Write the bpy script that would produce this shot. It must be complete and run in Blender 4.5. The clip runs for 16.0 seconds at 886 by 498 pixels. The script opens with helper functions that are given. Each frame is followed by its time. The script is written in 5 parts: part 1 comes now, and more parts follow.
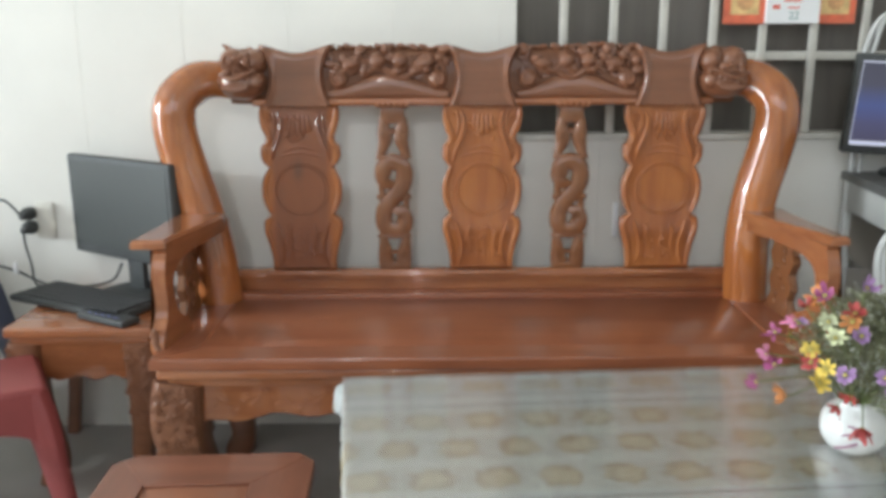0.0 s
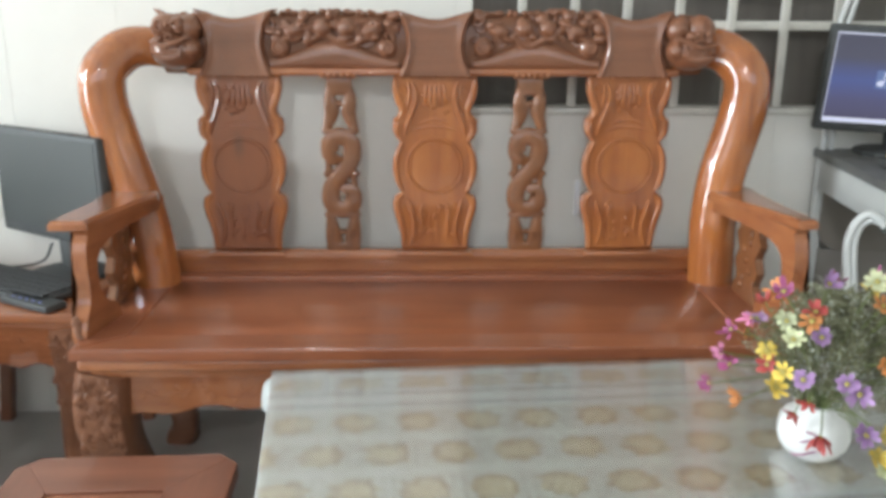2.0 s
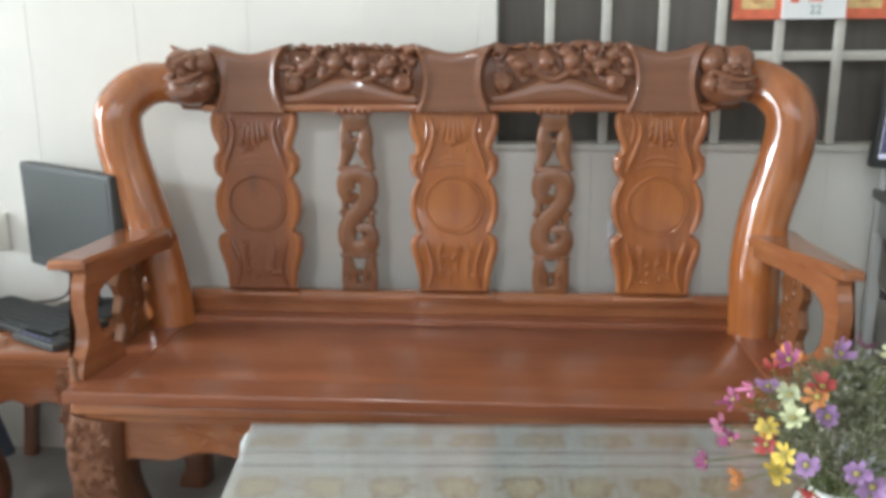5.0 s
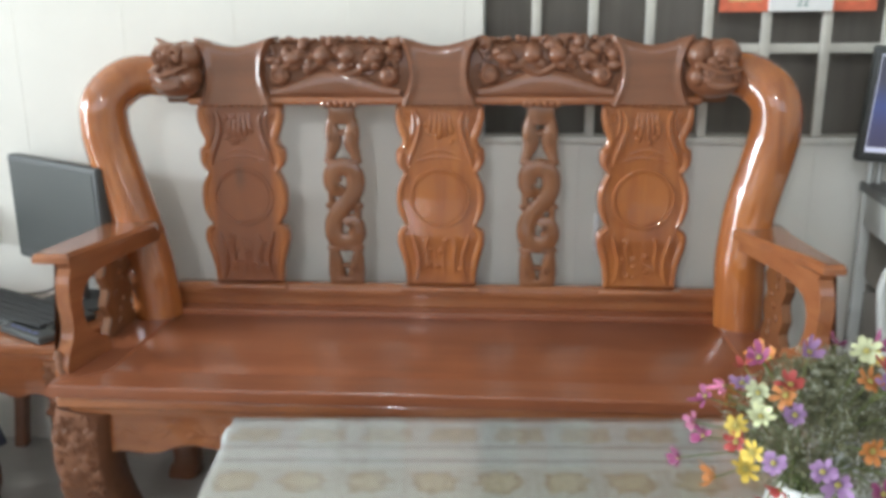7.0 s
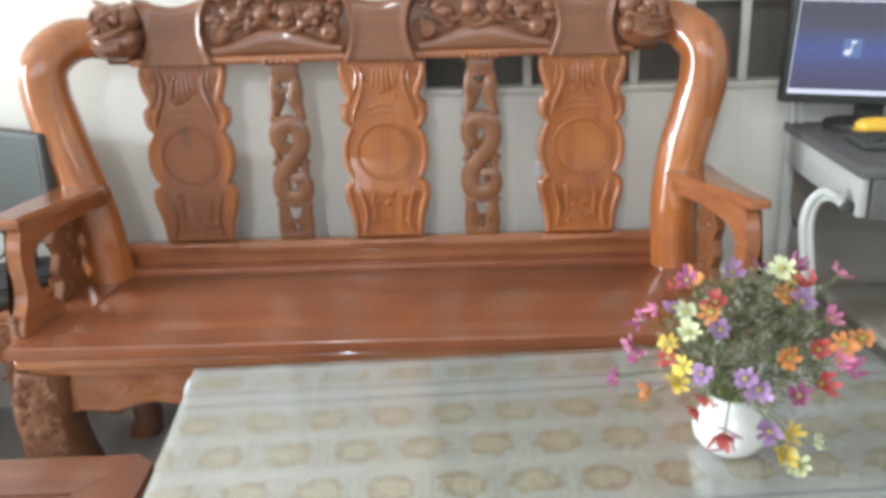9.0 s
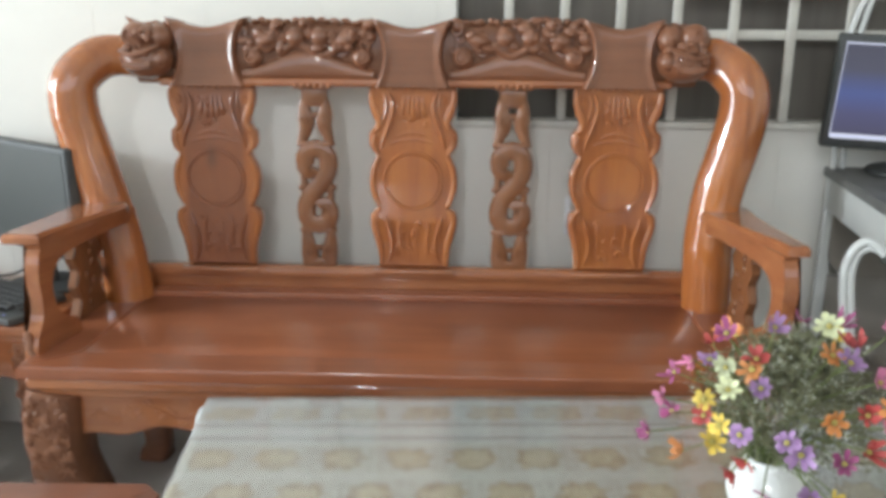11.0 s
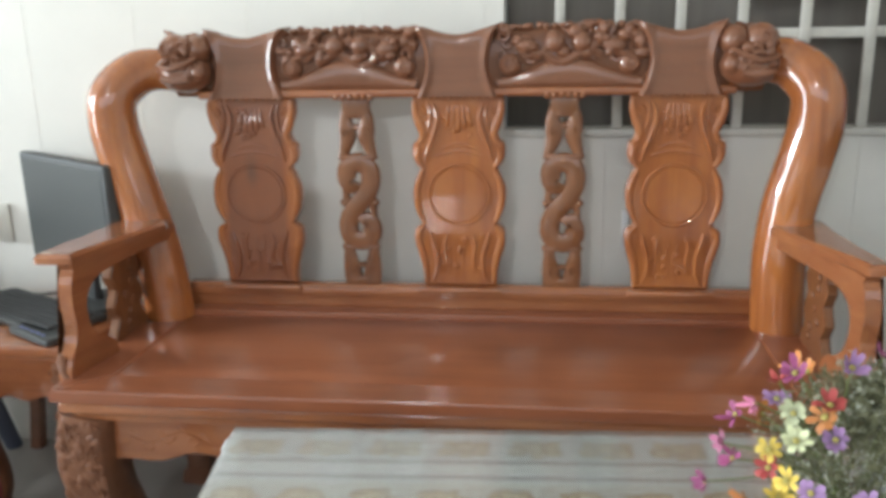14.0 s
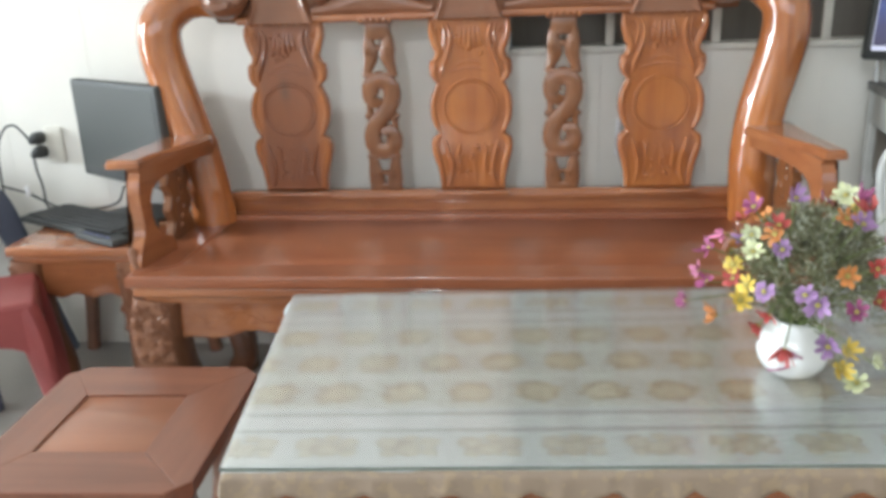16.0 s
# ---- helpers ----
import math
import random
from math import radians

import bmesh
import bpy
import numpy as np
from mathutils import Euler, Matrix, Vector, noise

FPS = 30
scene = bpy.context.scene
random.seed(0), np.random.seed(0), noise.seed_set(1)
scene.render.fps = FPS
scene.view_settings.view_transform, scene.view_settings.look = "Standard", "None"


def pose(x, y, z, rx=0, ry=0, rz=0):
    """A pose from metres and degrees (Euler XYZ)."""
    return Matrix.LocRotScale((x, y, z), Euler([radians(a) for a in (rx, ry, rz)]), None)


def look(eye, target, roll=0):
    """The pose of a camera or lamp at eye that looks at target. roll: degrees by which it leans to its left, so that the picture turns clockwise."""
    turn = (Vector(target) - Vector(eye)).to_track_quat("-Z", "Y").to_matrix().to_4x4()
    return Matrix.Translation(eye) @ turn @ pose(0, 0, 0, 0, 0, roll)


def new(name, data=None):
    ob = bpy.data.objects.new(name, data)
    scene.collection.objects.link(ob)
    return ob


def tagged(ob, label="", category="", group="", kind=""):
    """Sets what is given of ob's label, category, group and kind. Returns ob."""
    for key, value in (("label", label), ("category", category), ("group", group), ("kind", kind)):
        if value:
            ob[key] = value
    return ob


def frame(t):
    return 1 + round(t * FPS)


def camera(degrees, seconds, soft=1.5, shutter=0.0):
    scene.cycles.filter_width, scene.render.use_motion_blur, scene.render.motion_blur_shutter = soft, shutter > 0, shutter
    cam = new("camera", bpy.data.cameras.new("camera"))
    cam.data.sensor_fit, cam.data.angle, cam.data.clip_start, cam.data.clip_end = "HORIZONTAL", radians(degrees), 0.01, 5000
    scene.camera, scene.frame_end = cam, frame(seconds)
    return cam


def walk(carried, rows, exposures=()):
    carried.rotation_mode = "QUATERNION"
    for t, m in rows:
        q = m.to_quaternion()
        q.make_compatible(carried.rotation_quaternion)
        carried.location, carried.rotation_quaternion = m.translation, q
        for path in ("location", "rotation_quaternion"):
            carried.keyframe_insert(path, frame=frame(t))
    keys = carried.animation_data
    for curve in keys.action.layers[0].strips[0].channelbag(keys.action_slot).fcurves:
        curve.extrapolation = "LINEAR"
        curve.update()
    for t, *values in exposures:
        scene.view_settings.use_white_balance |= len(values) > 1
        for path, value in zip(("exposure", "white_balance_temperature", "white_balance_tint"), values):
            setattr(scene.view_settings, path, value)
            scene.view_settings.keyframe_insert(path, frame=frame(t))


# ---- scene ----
cam = camera(55.8, 16.0, 4.0)
PATH = [
    (0, (-0.124, 0.061, 1.172), (-0.11, 2.004, 0.696), -0.2),
    (0.5, (-0.119, 0.065, 1.168), (-0.132, 2.006, 0.688), -0.3),
    (1, (-0.088, 0.07, 1.161), (-0.077, 2.009, 0.67), 0.2),
    (1.5, (-0.069, 0.09, 1.157), (-0.049, 2.018, 0.626), -0.2),
    (2, (-0.035, 0.192, 1.171), (0.018, 2.115, 0.623), 0.3),
    (2.5, (-0.004, 0.302, 1.181), (0.046, 2.228, 0.645), 1.5),
    (3, (0.049, 0.326, 1.178), (-0.011, 2.255, 0.653), 1.0),
    (3.5, (0.094, 0.322, 1.174), (-0.041, 2.255, 0.677), 1.6),
    (4, (0.124, 0.32, 1.176), (0.007, 2.26, 0.702), 0.1),
    (4.5, (0.128, 0.308, 1.17), (-0.018, 2.246, 0.697), -0.4),
    (7, (0.172, 0.312, 1.185), (0.02, 2.241, 0.68), -0.4),
    (7.5, (0.158, 0.302, 1.175), (0.025, 2.229, 0.656), -0.5),
    (8, (0.145, 0.276, 1.162), (0.061, 2.184, 0.571), -1.1),
    (8.5, (0.173, 0.238, 1.173), (0.149, 2.147, 0.578), -2.1),
    (11, (0.165, 0.296, 1.177), (0.086, 2.221, 0.642), 0.3),
    (11.5, (0.138, 0.3, 1.182), (0.096, 2.235, 0.675), 0.8),
    (12, (0.131, 0.321, 1.169), (0.064, 2.244, 0.627), 0.9),
    (12.5, (0.178, 0.385, 1.179), (-0.023, 2.307, 0.665), -0.2),
    (13, (0.213, 0.431, 1.175), (-0.13, 2.335, 0.667), -2.5),
    (13.5, (0.217, 0.439, 1.178), (-0.096, 2.352, 0.687), -1.6),
    (14, (0.21, 0.411, 1.17), (-0.032, 2.328, 0.654), -1.2),
    (14.5, (0.174, 0.344, 1.162), (-0.028, 2.254, 0.602), -1.8),
    (15, (0.145, 0.269, 1.151), (0.034, 2.173, 0.549), -1.0),
    (15.5, (0.153, 0.222, 1.129), (0.051, 2.12, 0.506), -2.3),
    (16, (0.173, 0.108, 1.123), (-0.044, 1.995, 0.497), -2.2),
]
EXPOSURES = [
    (0, -0.22, 6300, 10), (0.5, -0.26, 6300, 10), (1, -0.30, 6300, 10), (1.5, -0.22, 6300, 10), (2, 0.02, 6300, 10), (2.5, 0.17, 6300, 10),
    (3, 0.12, 6300, 10), (3.5, -0.07, 6300, 10), (4, -0.18, 6300, 10), (4.5, -0.16, 6300, 10), (7, -0.10, 6300, 10), (7.5, -0.13, 6300, 10),
    (8, -0.06, 6300, 10), (8.5, 0.27, 6300, 10), (9, 0.23, 6300, 10), (10.5, -0.02, 6300, 10), (11, -0.02, 6300, 10), (12, -0.02, 6300, 10),
    (13, -0.10, 6300, 10), (14, -0.08, 6300, 10), (14.5, -0.09, 6300, 10), (15, -0.01, 6300, 10), (15.5, 0.01, 6300, 10), (16, 0.14, 6300, 10),
]
walk(cam, [(t, look(eye, target, roll)) for t, eye, target, roll in PATH], EXPOSURES)

# ---- world, lights, exposure ----
world = bpy.data.worlds.new("world")
scene.world = world
world.use_nodes = True
wn = world.node_tree.nodes
sky = wn.new("ShaderNodeTexSky")
sky.sky_type, sky.sun_disc = "NISHITA", False
sky.sun_elevation, sky.sun_rotation = radians(48), radians(250)
world.node_tree.links.new(sky.outputs[0], wn["Background"].inputs[0])
wn["Background"].inputs[1].default_value = 0.12
scene.view_settings.exposure = 0.0


def area_lamp(name, m, w, h, power, color):
    data = bpy.data.lights.new(name, "AREA")
    data.shape, data.size, data.size_y, data.energy, data.color = "RECTANGLE", w, h, power, color
    ob = new(name, data)
    ob.matrix_world = m
    return ob


# daylight through a tall glazed door and a small window in the west wall
DAY = (0.90, 0.97, 1.0)
area_lamp("glazed_door_daylight", look((-5.46, 0.30, 1.50), (0, 1.00, 1.25)), 0.70, 2.86, 152, DAY)
area_lamp("small_window_daylight", look((-5.46, 1.27, 1.72), (0, 2.30, 1.00)), 0.50, 0.34, 195, (0.86, 0.95, 1.0))
# fill light from behind, no source seen, set high to avoid sheen
area_lamp("south_fill", look((-1.15, -3.18, 2.18), (-1.15, 0, 1.6)), 8.3, 1.6, 66, (0.95, 0.98, 1.0))
# small bright source inferred from the glints; the vent around it is made up
area_lamp("small_high_light", look((-0.92, -3.18, 3.35), (-0.1, 2.4, 0.8)), 0.28, 0.18, 46, (0.97, 0.99, 1.0))


# ---- materials ----
def mat(name, color, rough=0.5, metal=0.0, coat=0.0):
    m = bpy.data.materials.new(name)
    m.use_nodes = True
    b = m.node_tree.nodes["Principled BSDF"]
    b.inputs["Base Color"].default_value = (*color, 1)
    b.inputs["Roughness"].default_value = rough
    b.inputs["Metallic"].default_value = metal
    b.inputs["Coat Weight"].default_value = coat
    b.inputs["Coat Roughness"].default_value = 0.035
    return m


def node(m, kind, **inputs):
    n = m.node_tree.nodes.new(kind)
    for k, v in inputs.items():
        n.inputs[k].default_value = v
    return n


def link(m, a, b):
    m.node_tree.links.new(a, b)


def bsdf(m):
    return m.node_tree.nodes["Principled BSDF"]


def ramp(m, fac, stops):
    r = m.node_tree.nodes.new("ShaderNodeValToRGB")
    while len(r.color_ramp.elements) < len(stops):
        r.color_ramp.elements.new(0.5)
    for e, (p, c) in zip(r.color_ramp.elements, stops):
        e.position, e.color = p, (*c, 1)
    link(m, fac, r.inputs[0])
    return r.outputs[0]


def stretched(m, scale):
    c = m.node_tree.nodes.new("ShaderNodeTexCoord")
    mp = m.node_tree.nodes.new("ShaderNodeMapping")
    mp.inputs["Scale"].default_value = scale
    link(m, c.outputs["Object"], mp.inputs["Vector"])
    return mp.outputs[0]


def bump(m, height, strength, distance=0.002):
    b = node(m, "ShaderNodeBump", Strength=strength, Distance=distance)
    link(m, height, b.inputs["Height"])
    link(m, b.outputs[0], bsdf(m).inputs["Normal"])


def wood(name, dark, mid, light, axis=0, rough=0.22, coat=0.9, grain=9.0, tooled=0.0):
    """Lacquered hardwood: long grain along one axis, blotches, small random shift from piece to piece."""
    m = mat(name, mid, rough, 0, coat)
    sc = [grain * 3] * 3
    sc[axis] = grain * 0.22
    v = stretched(m, sc)
    info = m.node_tree.nodes.new("ShaderNodeObjectInfo")
    off = node(m, "ShaderNodeVectorMath")
    off.operation = "SCALE"
    comb = m.node_tree.nodes.new("ShaderNodeCombineXYZ")
    for k in range(3):
        link(m, info.outputs["Random"], comb.inputs[k])
    link(m, comb.outputs[0], off.inputs[0])
    off.inputs["Scale"].default_value = 40
    add = node(m, "ShaderNodeVectorMath")
    link(m, v, add.inputs[0])
    link(m, off.outputs[0], add.inputs[1])
    n1 = node(m, "ShaderNodeTexNoise", Scale=1.0, Detail=6.0, Roughness=0.62, Distortion=0.6)
    link(m, add.outputs[0], n1.inputs["Vector"])
    n2 = node(m, "ShaderNodeTexNoise", Scale=5.0, Detail=3.0)
    link(m, stretched(m, (1, 1, 1)), n2.inputs["Vector"])
    mix = node(m, "ShaderNodeMath")
    mix.operation = "MULTIPLY_ADD"
    link(m, n2.outputs[0], mix.inputs[0])
    mix.inputs[1].default_value = 0.45
    sub = node(m, "ShaderNodeMath")
    sub.operation = "MULTIPLY"
    link(m, n1.outputs[0], sub.inputs[0])
    sub.inputs[1].default_value = 0.6
    link(m, sub.outputs[0], mix.inputs[2])
    col = ramp(m, mix.outputs[0], [(0.3, dark), (0.5, mid), (0.68, light)])
    link(m, col, bsdf(m).inputs["Base Color"])
    if tooled:
        cuts = node(m, "ShaderNodeTexNoise", Scale=85.0, Detail=2.0)
        link(m, stretched(m, (1, 1, 1)), cuts.inputs["Vector"])
        bump(m, cuts.outputs[0], tooled, 0.0025)
    else:
        bump(m, n1.outputs[0], 0.08, 0.001)
    bsdf(m).inputs["Specular IOR Level"].default_value = 0.25
    return m


WOOD_D, WOOD_M, WOOD_L = (0.188, 0.061, 0.027), (0.296, 0.106, 0.044), (0.380, 0.148, 0.059)
wood_x = wood("lacquered_wood_x", WOOD_D, WOOD_M, WOOD_L, 0)
wood_y = wood("lacquered_wood_y", WOOD_D, WOOD_M, WOOD_L, 1)
wood_z = wood("lacquered_wood_z", WOOD_D, (0.345, 0.111, 0.032), (0.465, 0.163, 0.041), 2)
bsdf(wood_z).inputs["Coat IOR"].default_value = 1.7
wood_carved = wood("carved_wood", (0.142, 0.056, 0.028), (0.194, 0.077, 0.039), (0.238, 0.096, 0.048), 0, 0.34, 0.9, 9, 0.25)
bsdf(wood_carved).inputs["Coat Roughness"].default_value = 0.03
wood_seat = wood("seat_wood", (0.200, 0.067, 0.032), (0.258, 0.086, 0.039), (0.310, 0.107, 0.048), 0, 0.34, 0.60, 7)
bsdf(wood_seat).inputs["Coat Roughness"].default_value = 0.13
wood_relief = wood("relief_wood", (0.195, 0.056, 0.020), (0.320, 0.104, 0.031), (0.420, 0.150, 0.040), 2, 0.36, 0.8, 9.0, 0.14)
bsdf(wood_relief).inputs["Coat Roughness"].default_value = 0.04
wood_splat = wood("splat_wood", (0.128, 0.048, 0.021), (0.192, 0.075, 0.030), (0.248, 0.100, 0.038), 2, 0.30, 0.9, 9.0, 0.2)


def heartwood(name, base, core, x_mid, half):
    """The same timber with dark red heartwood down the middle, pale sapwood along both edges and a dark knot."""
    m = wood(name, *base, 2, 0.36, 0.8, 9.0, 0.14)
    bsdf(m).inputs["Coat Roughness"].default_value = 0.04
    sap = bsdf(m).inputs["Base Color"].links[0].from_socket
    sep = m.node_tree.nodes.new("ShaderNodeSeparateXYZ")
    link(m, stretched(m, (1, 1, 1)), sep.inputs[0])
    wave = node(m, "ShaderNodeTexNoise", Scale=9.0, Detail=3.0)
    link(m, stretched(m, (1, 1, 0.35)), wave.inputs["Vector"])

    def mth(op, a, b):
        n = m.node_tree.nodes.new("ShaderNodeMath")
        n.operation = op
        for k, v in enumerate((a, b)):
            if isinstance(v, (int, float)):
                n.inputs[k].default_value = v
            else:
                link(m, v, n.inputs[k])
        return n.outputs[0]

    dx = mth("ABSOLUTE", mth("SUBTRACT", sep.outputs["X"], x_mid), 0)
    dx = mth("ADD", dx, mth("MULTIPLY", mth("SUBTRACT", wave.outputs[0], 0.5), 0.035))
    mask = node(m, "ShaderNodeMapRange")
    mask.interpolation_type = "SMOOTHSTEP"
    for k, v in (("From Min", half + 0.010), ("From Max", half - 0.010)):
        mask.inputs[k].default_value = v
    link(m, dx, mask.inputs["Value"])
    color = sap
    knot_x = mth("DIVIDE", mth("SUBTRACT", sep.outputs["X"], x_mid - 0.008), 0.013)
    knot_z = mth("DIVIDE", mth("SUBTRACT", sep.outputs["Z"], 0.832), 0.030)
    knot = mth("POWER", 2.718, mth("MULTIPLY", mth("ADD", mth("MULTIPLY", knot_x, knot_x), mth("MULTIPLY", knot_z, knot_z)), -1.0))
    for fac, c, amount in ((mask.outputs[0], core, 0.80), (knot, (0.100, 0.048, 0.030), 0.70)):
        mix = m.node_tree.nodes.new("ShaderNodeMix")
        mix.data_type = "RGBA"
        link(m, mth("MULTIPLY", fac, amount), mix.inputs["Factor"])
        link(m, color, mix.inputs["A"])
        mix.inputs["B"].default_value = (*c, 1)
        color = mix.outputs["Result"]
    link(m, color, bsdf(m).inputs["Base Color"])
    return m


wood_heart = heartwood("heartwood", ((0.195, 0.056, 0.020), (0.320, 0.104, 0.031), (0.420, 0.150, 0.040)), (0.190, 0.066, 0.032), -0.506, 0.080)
wood_ground = wood("carved_ground", (0.125, 0.050, 0.025), (0.170, 0.068, 0.032), (0.205, 0.083, 0.039), 0, 0.42, 0.35, 9, 0.3)
wood_stool = wood("stool_wood", (0.138, 0.052, 0.031), (0.186, 0.070, 0.041), (0.228, 0.088, 0.050), 0, 0.35, 0.35, 7)
wood_stool_side = wood("stool_wood_side", (0.138, 0.052, 0.031), (0.186, 0.070, 0.041), (0.228, 0.088, 0.050), 1, 0.35, 0.35, 7)
wood_panel = wood("inlay_wood", (0.220, 0.090, 0.050), (0.275, 0.113, 0.064), (0.322, 0.135, 0.075), 0, 0.35, 0.35, 6)


def plaster(name, color, rough, scale=3.0, amount=0.06, relief=0.1):
    m = mat(name, color, rough)
    v = stretched(m, (1, 1, 1))
    n1 = node(m, "ShaderNodeTexNoise", Scale=scale, Detail=5.0, Roughness=0.6)
    n2 = node(m, "ShaderNodeTexNoise", Scale=scale * 60, Detail=2.0)
    link(m, v, n1.inputs["Vector"])
    link(m, v, n2.inputs["Vector"])
    lo = tuple(c * (1 - amount) for c in color)
    hi = tuple(min(1, c * (1 + amount * 0.6)) for c in color)
    link(m, ramp(m, n1.outputs[0], [(0.3, lo), (0.7, hi)]), bsdf(m).inputs["Base Color"])
    bump(m, n2.outputs[0], relief, 0.0006)
    return m


wall_paint = plaster("wall_panel_paint", (0.74, 0.72, 0.66), 0.42, 2.2, 0.06, 0.06)
side_paint = plaster("side_wall_paint", (0.72, 0.70, 0.64), 0.7)
ceiling_paint = plaster("ceiling_paint", (0.78, 0.77, 0.74), 0.8)
floor_tile = plaster("floor_tile_glaze", (0.35, 0.33, 0.30), 0.3, 4.0, 0.10, 0.03)
bar_paint = plaster("bar_paint", (0.60, 0.58, 0.52), 0.45, 20, 0.12, 0.1)
# gloom of the room behind, and haze over it, put into the tone
dim_room_paint = wood("dim_room_boards", (0.115, 0.104, 0.09), (0.15, 0.135, 0.118), (0.18, 0.163, 0.143), 2, 0.5, 0.1, 6)
black_plastic = plaster("black_plastic", (0.050, 0.053, 0.052), 0.6, 30, 0.2, 0.15)
key_plastic = plaster("key_plastic", (0.046, 0.047, 0.048), 0.65, 30, 0.2, 0.1)
screen_off = mat("dark_screen", (0.036, 0.040, 0.037), 0.5)
red_plastic = plaster("red_plastic", (0.27, 0.055, 0.052), 0.5, 8, 0.15, 0.05)
blue_plastic = plaster("slate_blue_plastic", (0.10, 0.115, 0.16), 0.45, 8, 0.15, 0.05)
steel_paint = plaster("white_enamel_steel", (0.54, 0.55, 0.53), 0.3, 12, 0.08, 0.04)
desk_white = plaster("desk_white_laminate", (0.43, 0.44, 0.42), 0.4, 6, 0.06, 0.04)
desk_top_mat = plaster("desk_grey_top", (0.10, 0.10, 0.095), 0.45, 10, 0.2, 0.1)
desk_beige = plaster("desk_beige_board", (0.235, 0.210, 0.180), 0.5, 6, 0.08, 0.05)
porcelain = plaster("white_porcelain", (0.74, 0.75, 0.73), 0.12, 8, 0.03, 0.0)
white_plastic = plaster("ivory_plastic", (0.64, 0.615, 0.54), 0.4, 12, 0.05, 0.02)
rubber = plaster("dark_rubber", (0.05, 0.055, 0.045), 0.7, 20, 0.2, 0.2)
yellow_plastic = plaster("yellow_plastic", (0.80, 0.48, 0.05), 0.4, 10, 0.1, 0.05)
paper_white = plaster("paper_white", (0.82, 0.82, 0.82), 0.7, 20, 0.03, 0.03)
card_red = plaster("card_red", (0.72, 0.16, 0.08), 0.5, 25, 0.25, 0.05)
card_gold = plaster("card_gold", (0.72, 0.50, 0.22), 0.5, 40, 0.25, 0.05)
card_emblem = plaster("card_emblem", (0.66, 0.36, 0.16), 0.5, 90, 0.35, 0.05)
ink_green = mat("ink_green", (0.20, 0.33, 0.30), 0.7)
ink_red = mat("ink_red", (0.70, 0.12, 0.08), 0.7)
leaf_green = plaster("leaf_green", (0.178, 0.182, 0.100), 0.6, 30, 0.4, 0.1)
sprig_pale = plaster("sprig_pale", (0.60, 0.62, 0.52), 0.7, 30, 0.3, 0.1)
stem_green = plaster("stem_green", (0.16, 0.20, 0.07), 0.6, 30, 0.3, 0.1)
flower_eye = plaster("flower_eye", (0.42, 0.36, 0.10), 0.8, 60, 0.3, 0.3)
PETALS = {
    "pink": ((0.584, 0.187, 0.324), "pink"),
    "magenta": ((0.305, 0.059, 0.168), "deep magenta"),
    "cream": ((0.541, 0.568, 0.335), "pale cream-green"),
    "yellow": ((0.641, 0.463, 0.073), "bright yellow"),
    "orange": ((0.576, 0.220, 0.056), "orange"),
    "red": ((0.392, 0.050, 0.044), "red"),
    "purple": ((0.316, 0.179, 0.357), "lilac purple"),
}


def petal(name, color):
    """Thin dyed cloth: deeper near the eye, each bloom a little lighter or darker."""
    m = mat(name, color, 0.6)
    far = node(m, "ShaderNodeVectorMath")
    far.operation = "LENGTH"
    co = m.node_tree.nodes.new("ShaderNodeTexCoord")
    link(m, co.outputs["Object"], far.inputs[0])
    vein = node(m, "ShaderNodeTexNoise", Scale=320.0, Detail=2.0)
    link(m, co.outputs["Object"], vein.inputs["Vector"])
    reach = node(m, "ShaderNodeMath")
    reach.operation = "MULTIPLY_ADD"
    reach.inputs[1].default_value = 0.007
    link(m, vein.outputs[0], reach.inputs[0])
    link(m, far.outputs["Value"], reach.inputs[2])
    base = ramp(m, reach.outputs[0], [(0.006, tuple(c * 0.45 for c in color)), (0.013, color), (0.024, tuple(min(1, c * 1.15 + 0.03) for c in color))])
    info = m.node_tree.nodes.new("ShaderNodeObjectInfo")
    tone = node(m, "ShaderNodeMapRange")
    tone.inputs["To Min"].default_value, tone.inputs["To Max"].default_value = 0.72, 1.15
    link(m, info.outputs["Random"], tone.inputs["Value"])
    shade = node(m, "ShaderNodeHueSaturation")
    link(m, tone.outputs[0], shade.inputs["Value"])
    link(m, base, shade.inputs["Color"])
    link(m, shade.outputs[0], bsdf(m).inputs["Base Color"])
    bump(m, vein.outputs[0], 0.25, 0.0008)
    return m


petal_mats = {k: petal("petal_" + k, c) for k, (c, _) in PETALS.items()}


def glow(name, color, strength):
    m = bpy.data.materials.new(name)
    m.use_nodes = True
    b = bsdf(m)
    b.inputs["Base Color"].default_value = (0.02, 0.02, 0.02, 1)
    b.inputs["Roughness"].default_value = 0.3
    b.inputs["Emission Color"].default_value = (*color, 1)
    b.inputs["Emission Strength"].default_value = strength
    return m


screen_blue = glow("lit_screen_blue", (0.1, 0.2, 0.6), 0.66)
gv = stretched(screen_blue, (1, 1, 1))
gs = screen_blue.node_tree.nodes.new("ShaderNodeSeparateXYZ")
link(screen_blue, gv, gs.inputs[0])
gm = node(screen_blue, "ShaderNodeMapRange")
gm.inputs["From Min"].default_value, gm.inputs["From Max"].default_value = -0.118, 0.118
link(screen_blue, gs.outputs["Z"], gm.inputs["Value"])
link(screen_blue, ramp(screen_blue, gm.outputs[0], [(0.0, (0.11, 0.10, 0.17)), (0.28, (0.12, 0.12, 0.26)), (0.48, (0.11, 0.15, 0.42)), (0.72, (0.11, 0.11, 0.17)), (1.0, (0.09, 0.09, 0.14))]), bsdf(screen_blue).inputs["Emission Color"])
screen_white = glow("lit_screen_white", (0.75, 0.78, 0.95), 0.9)
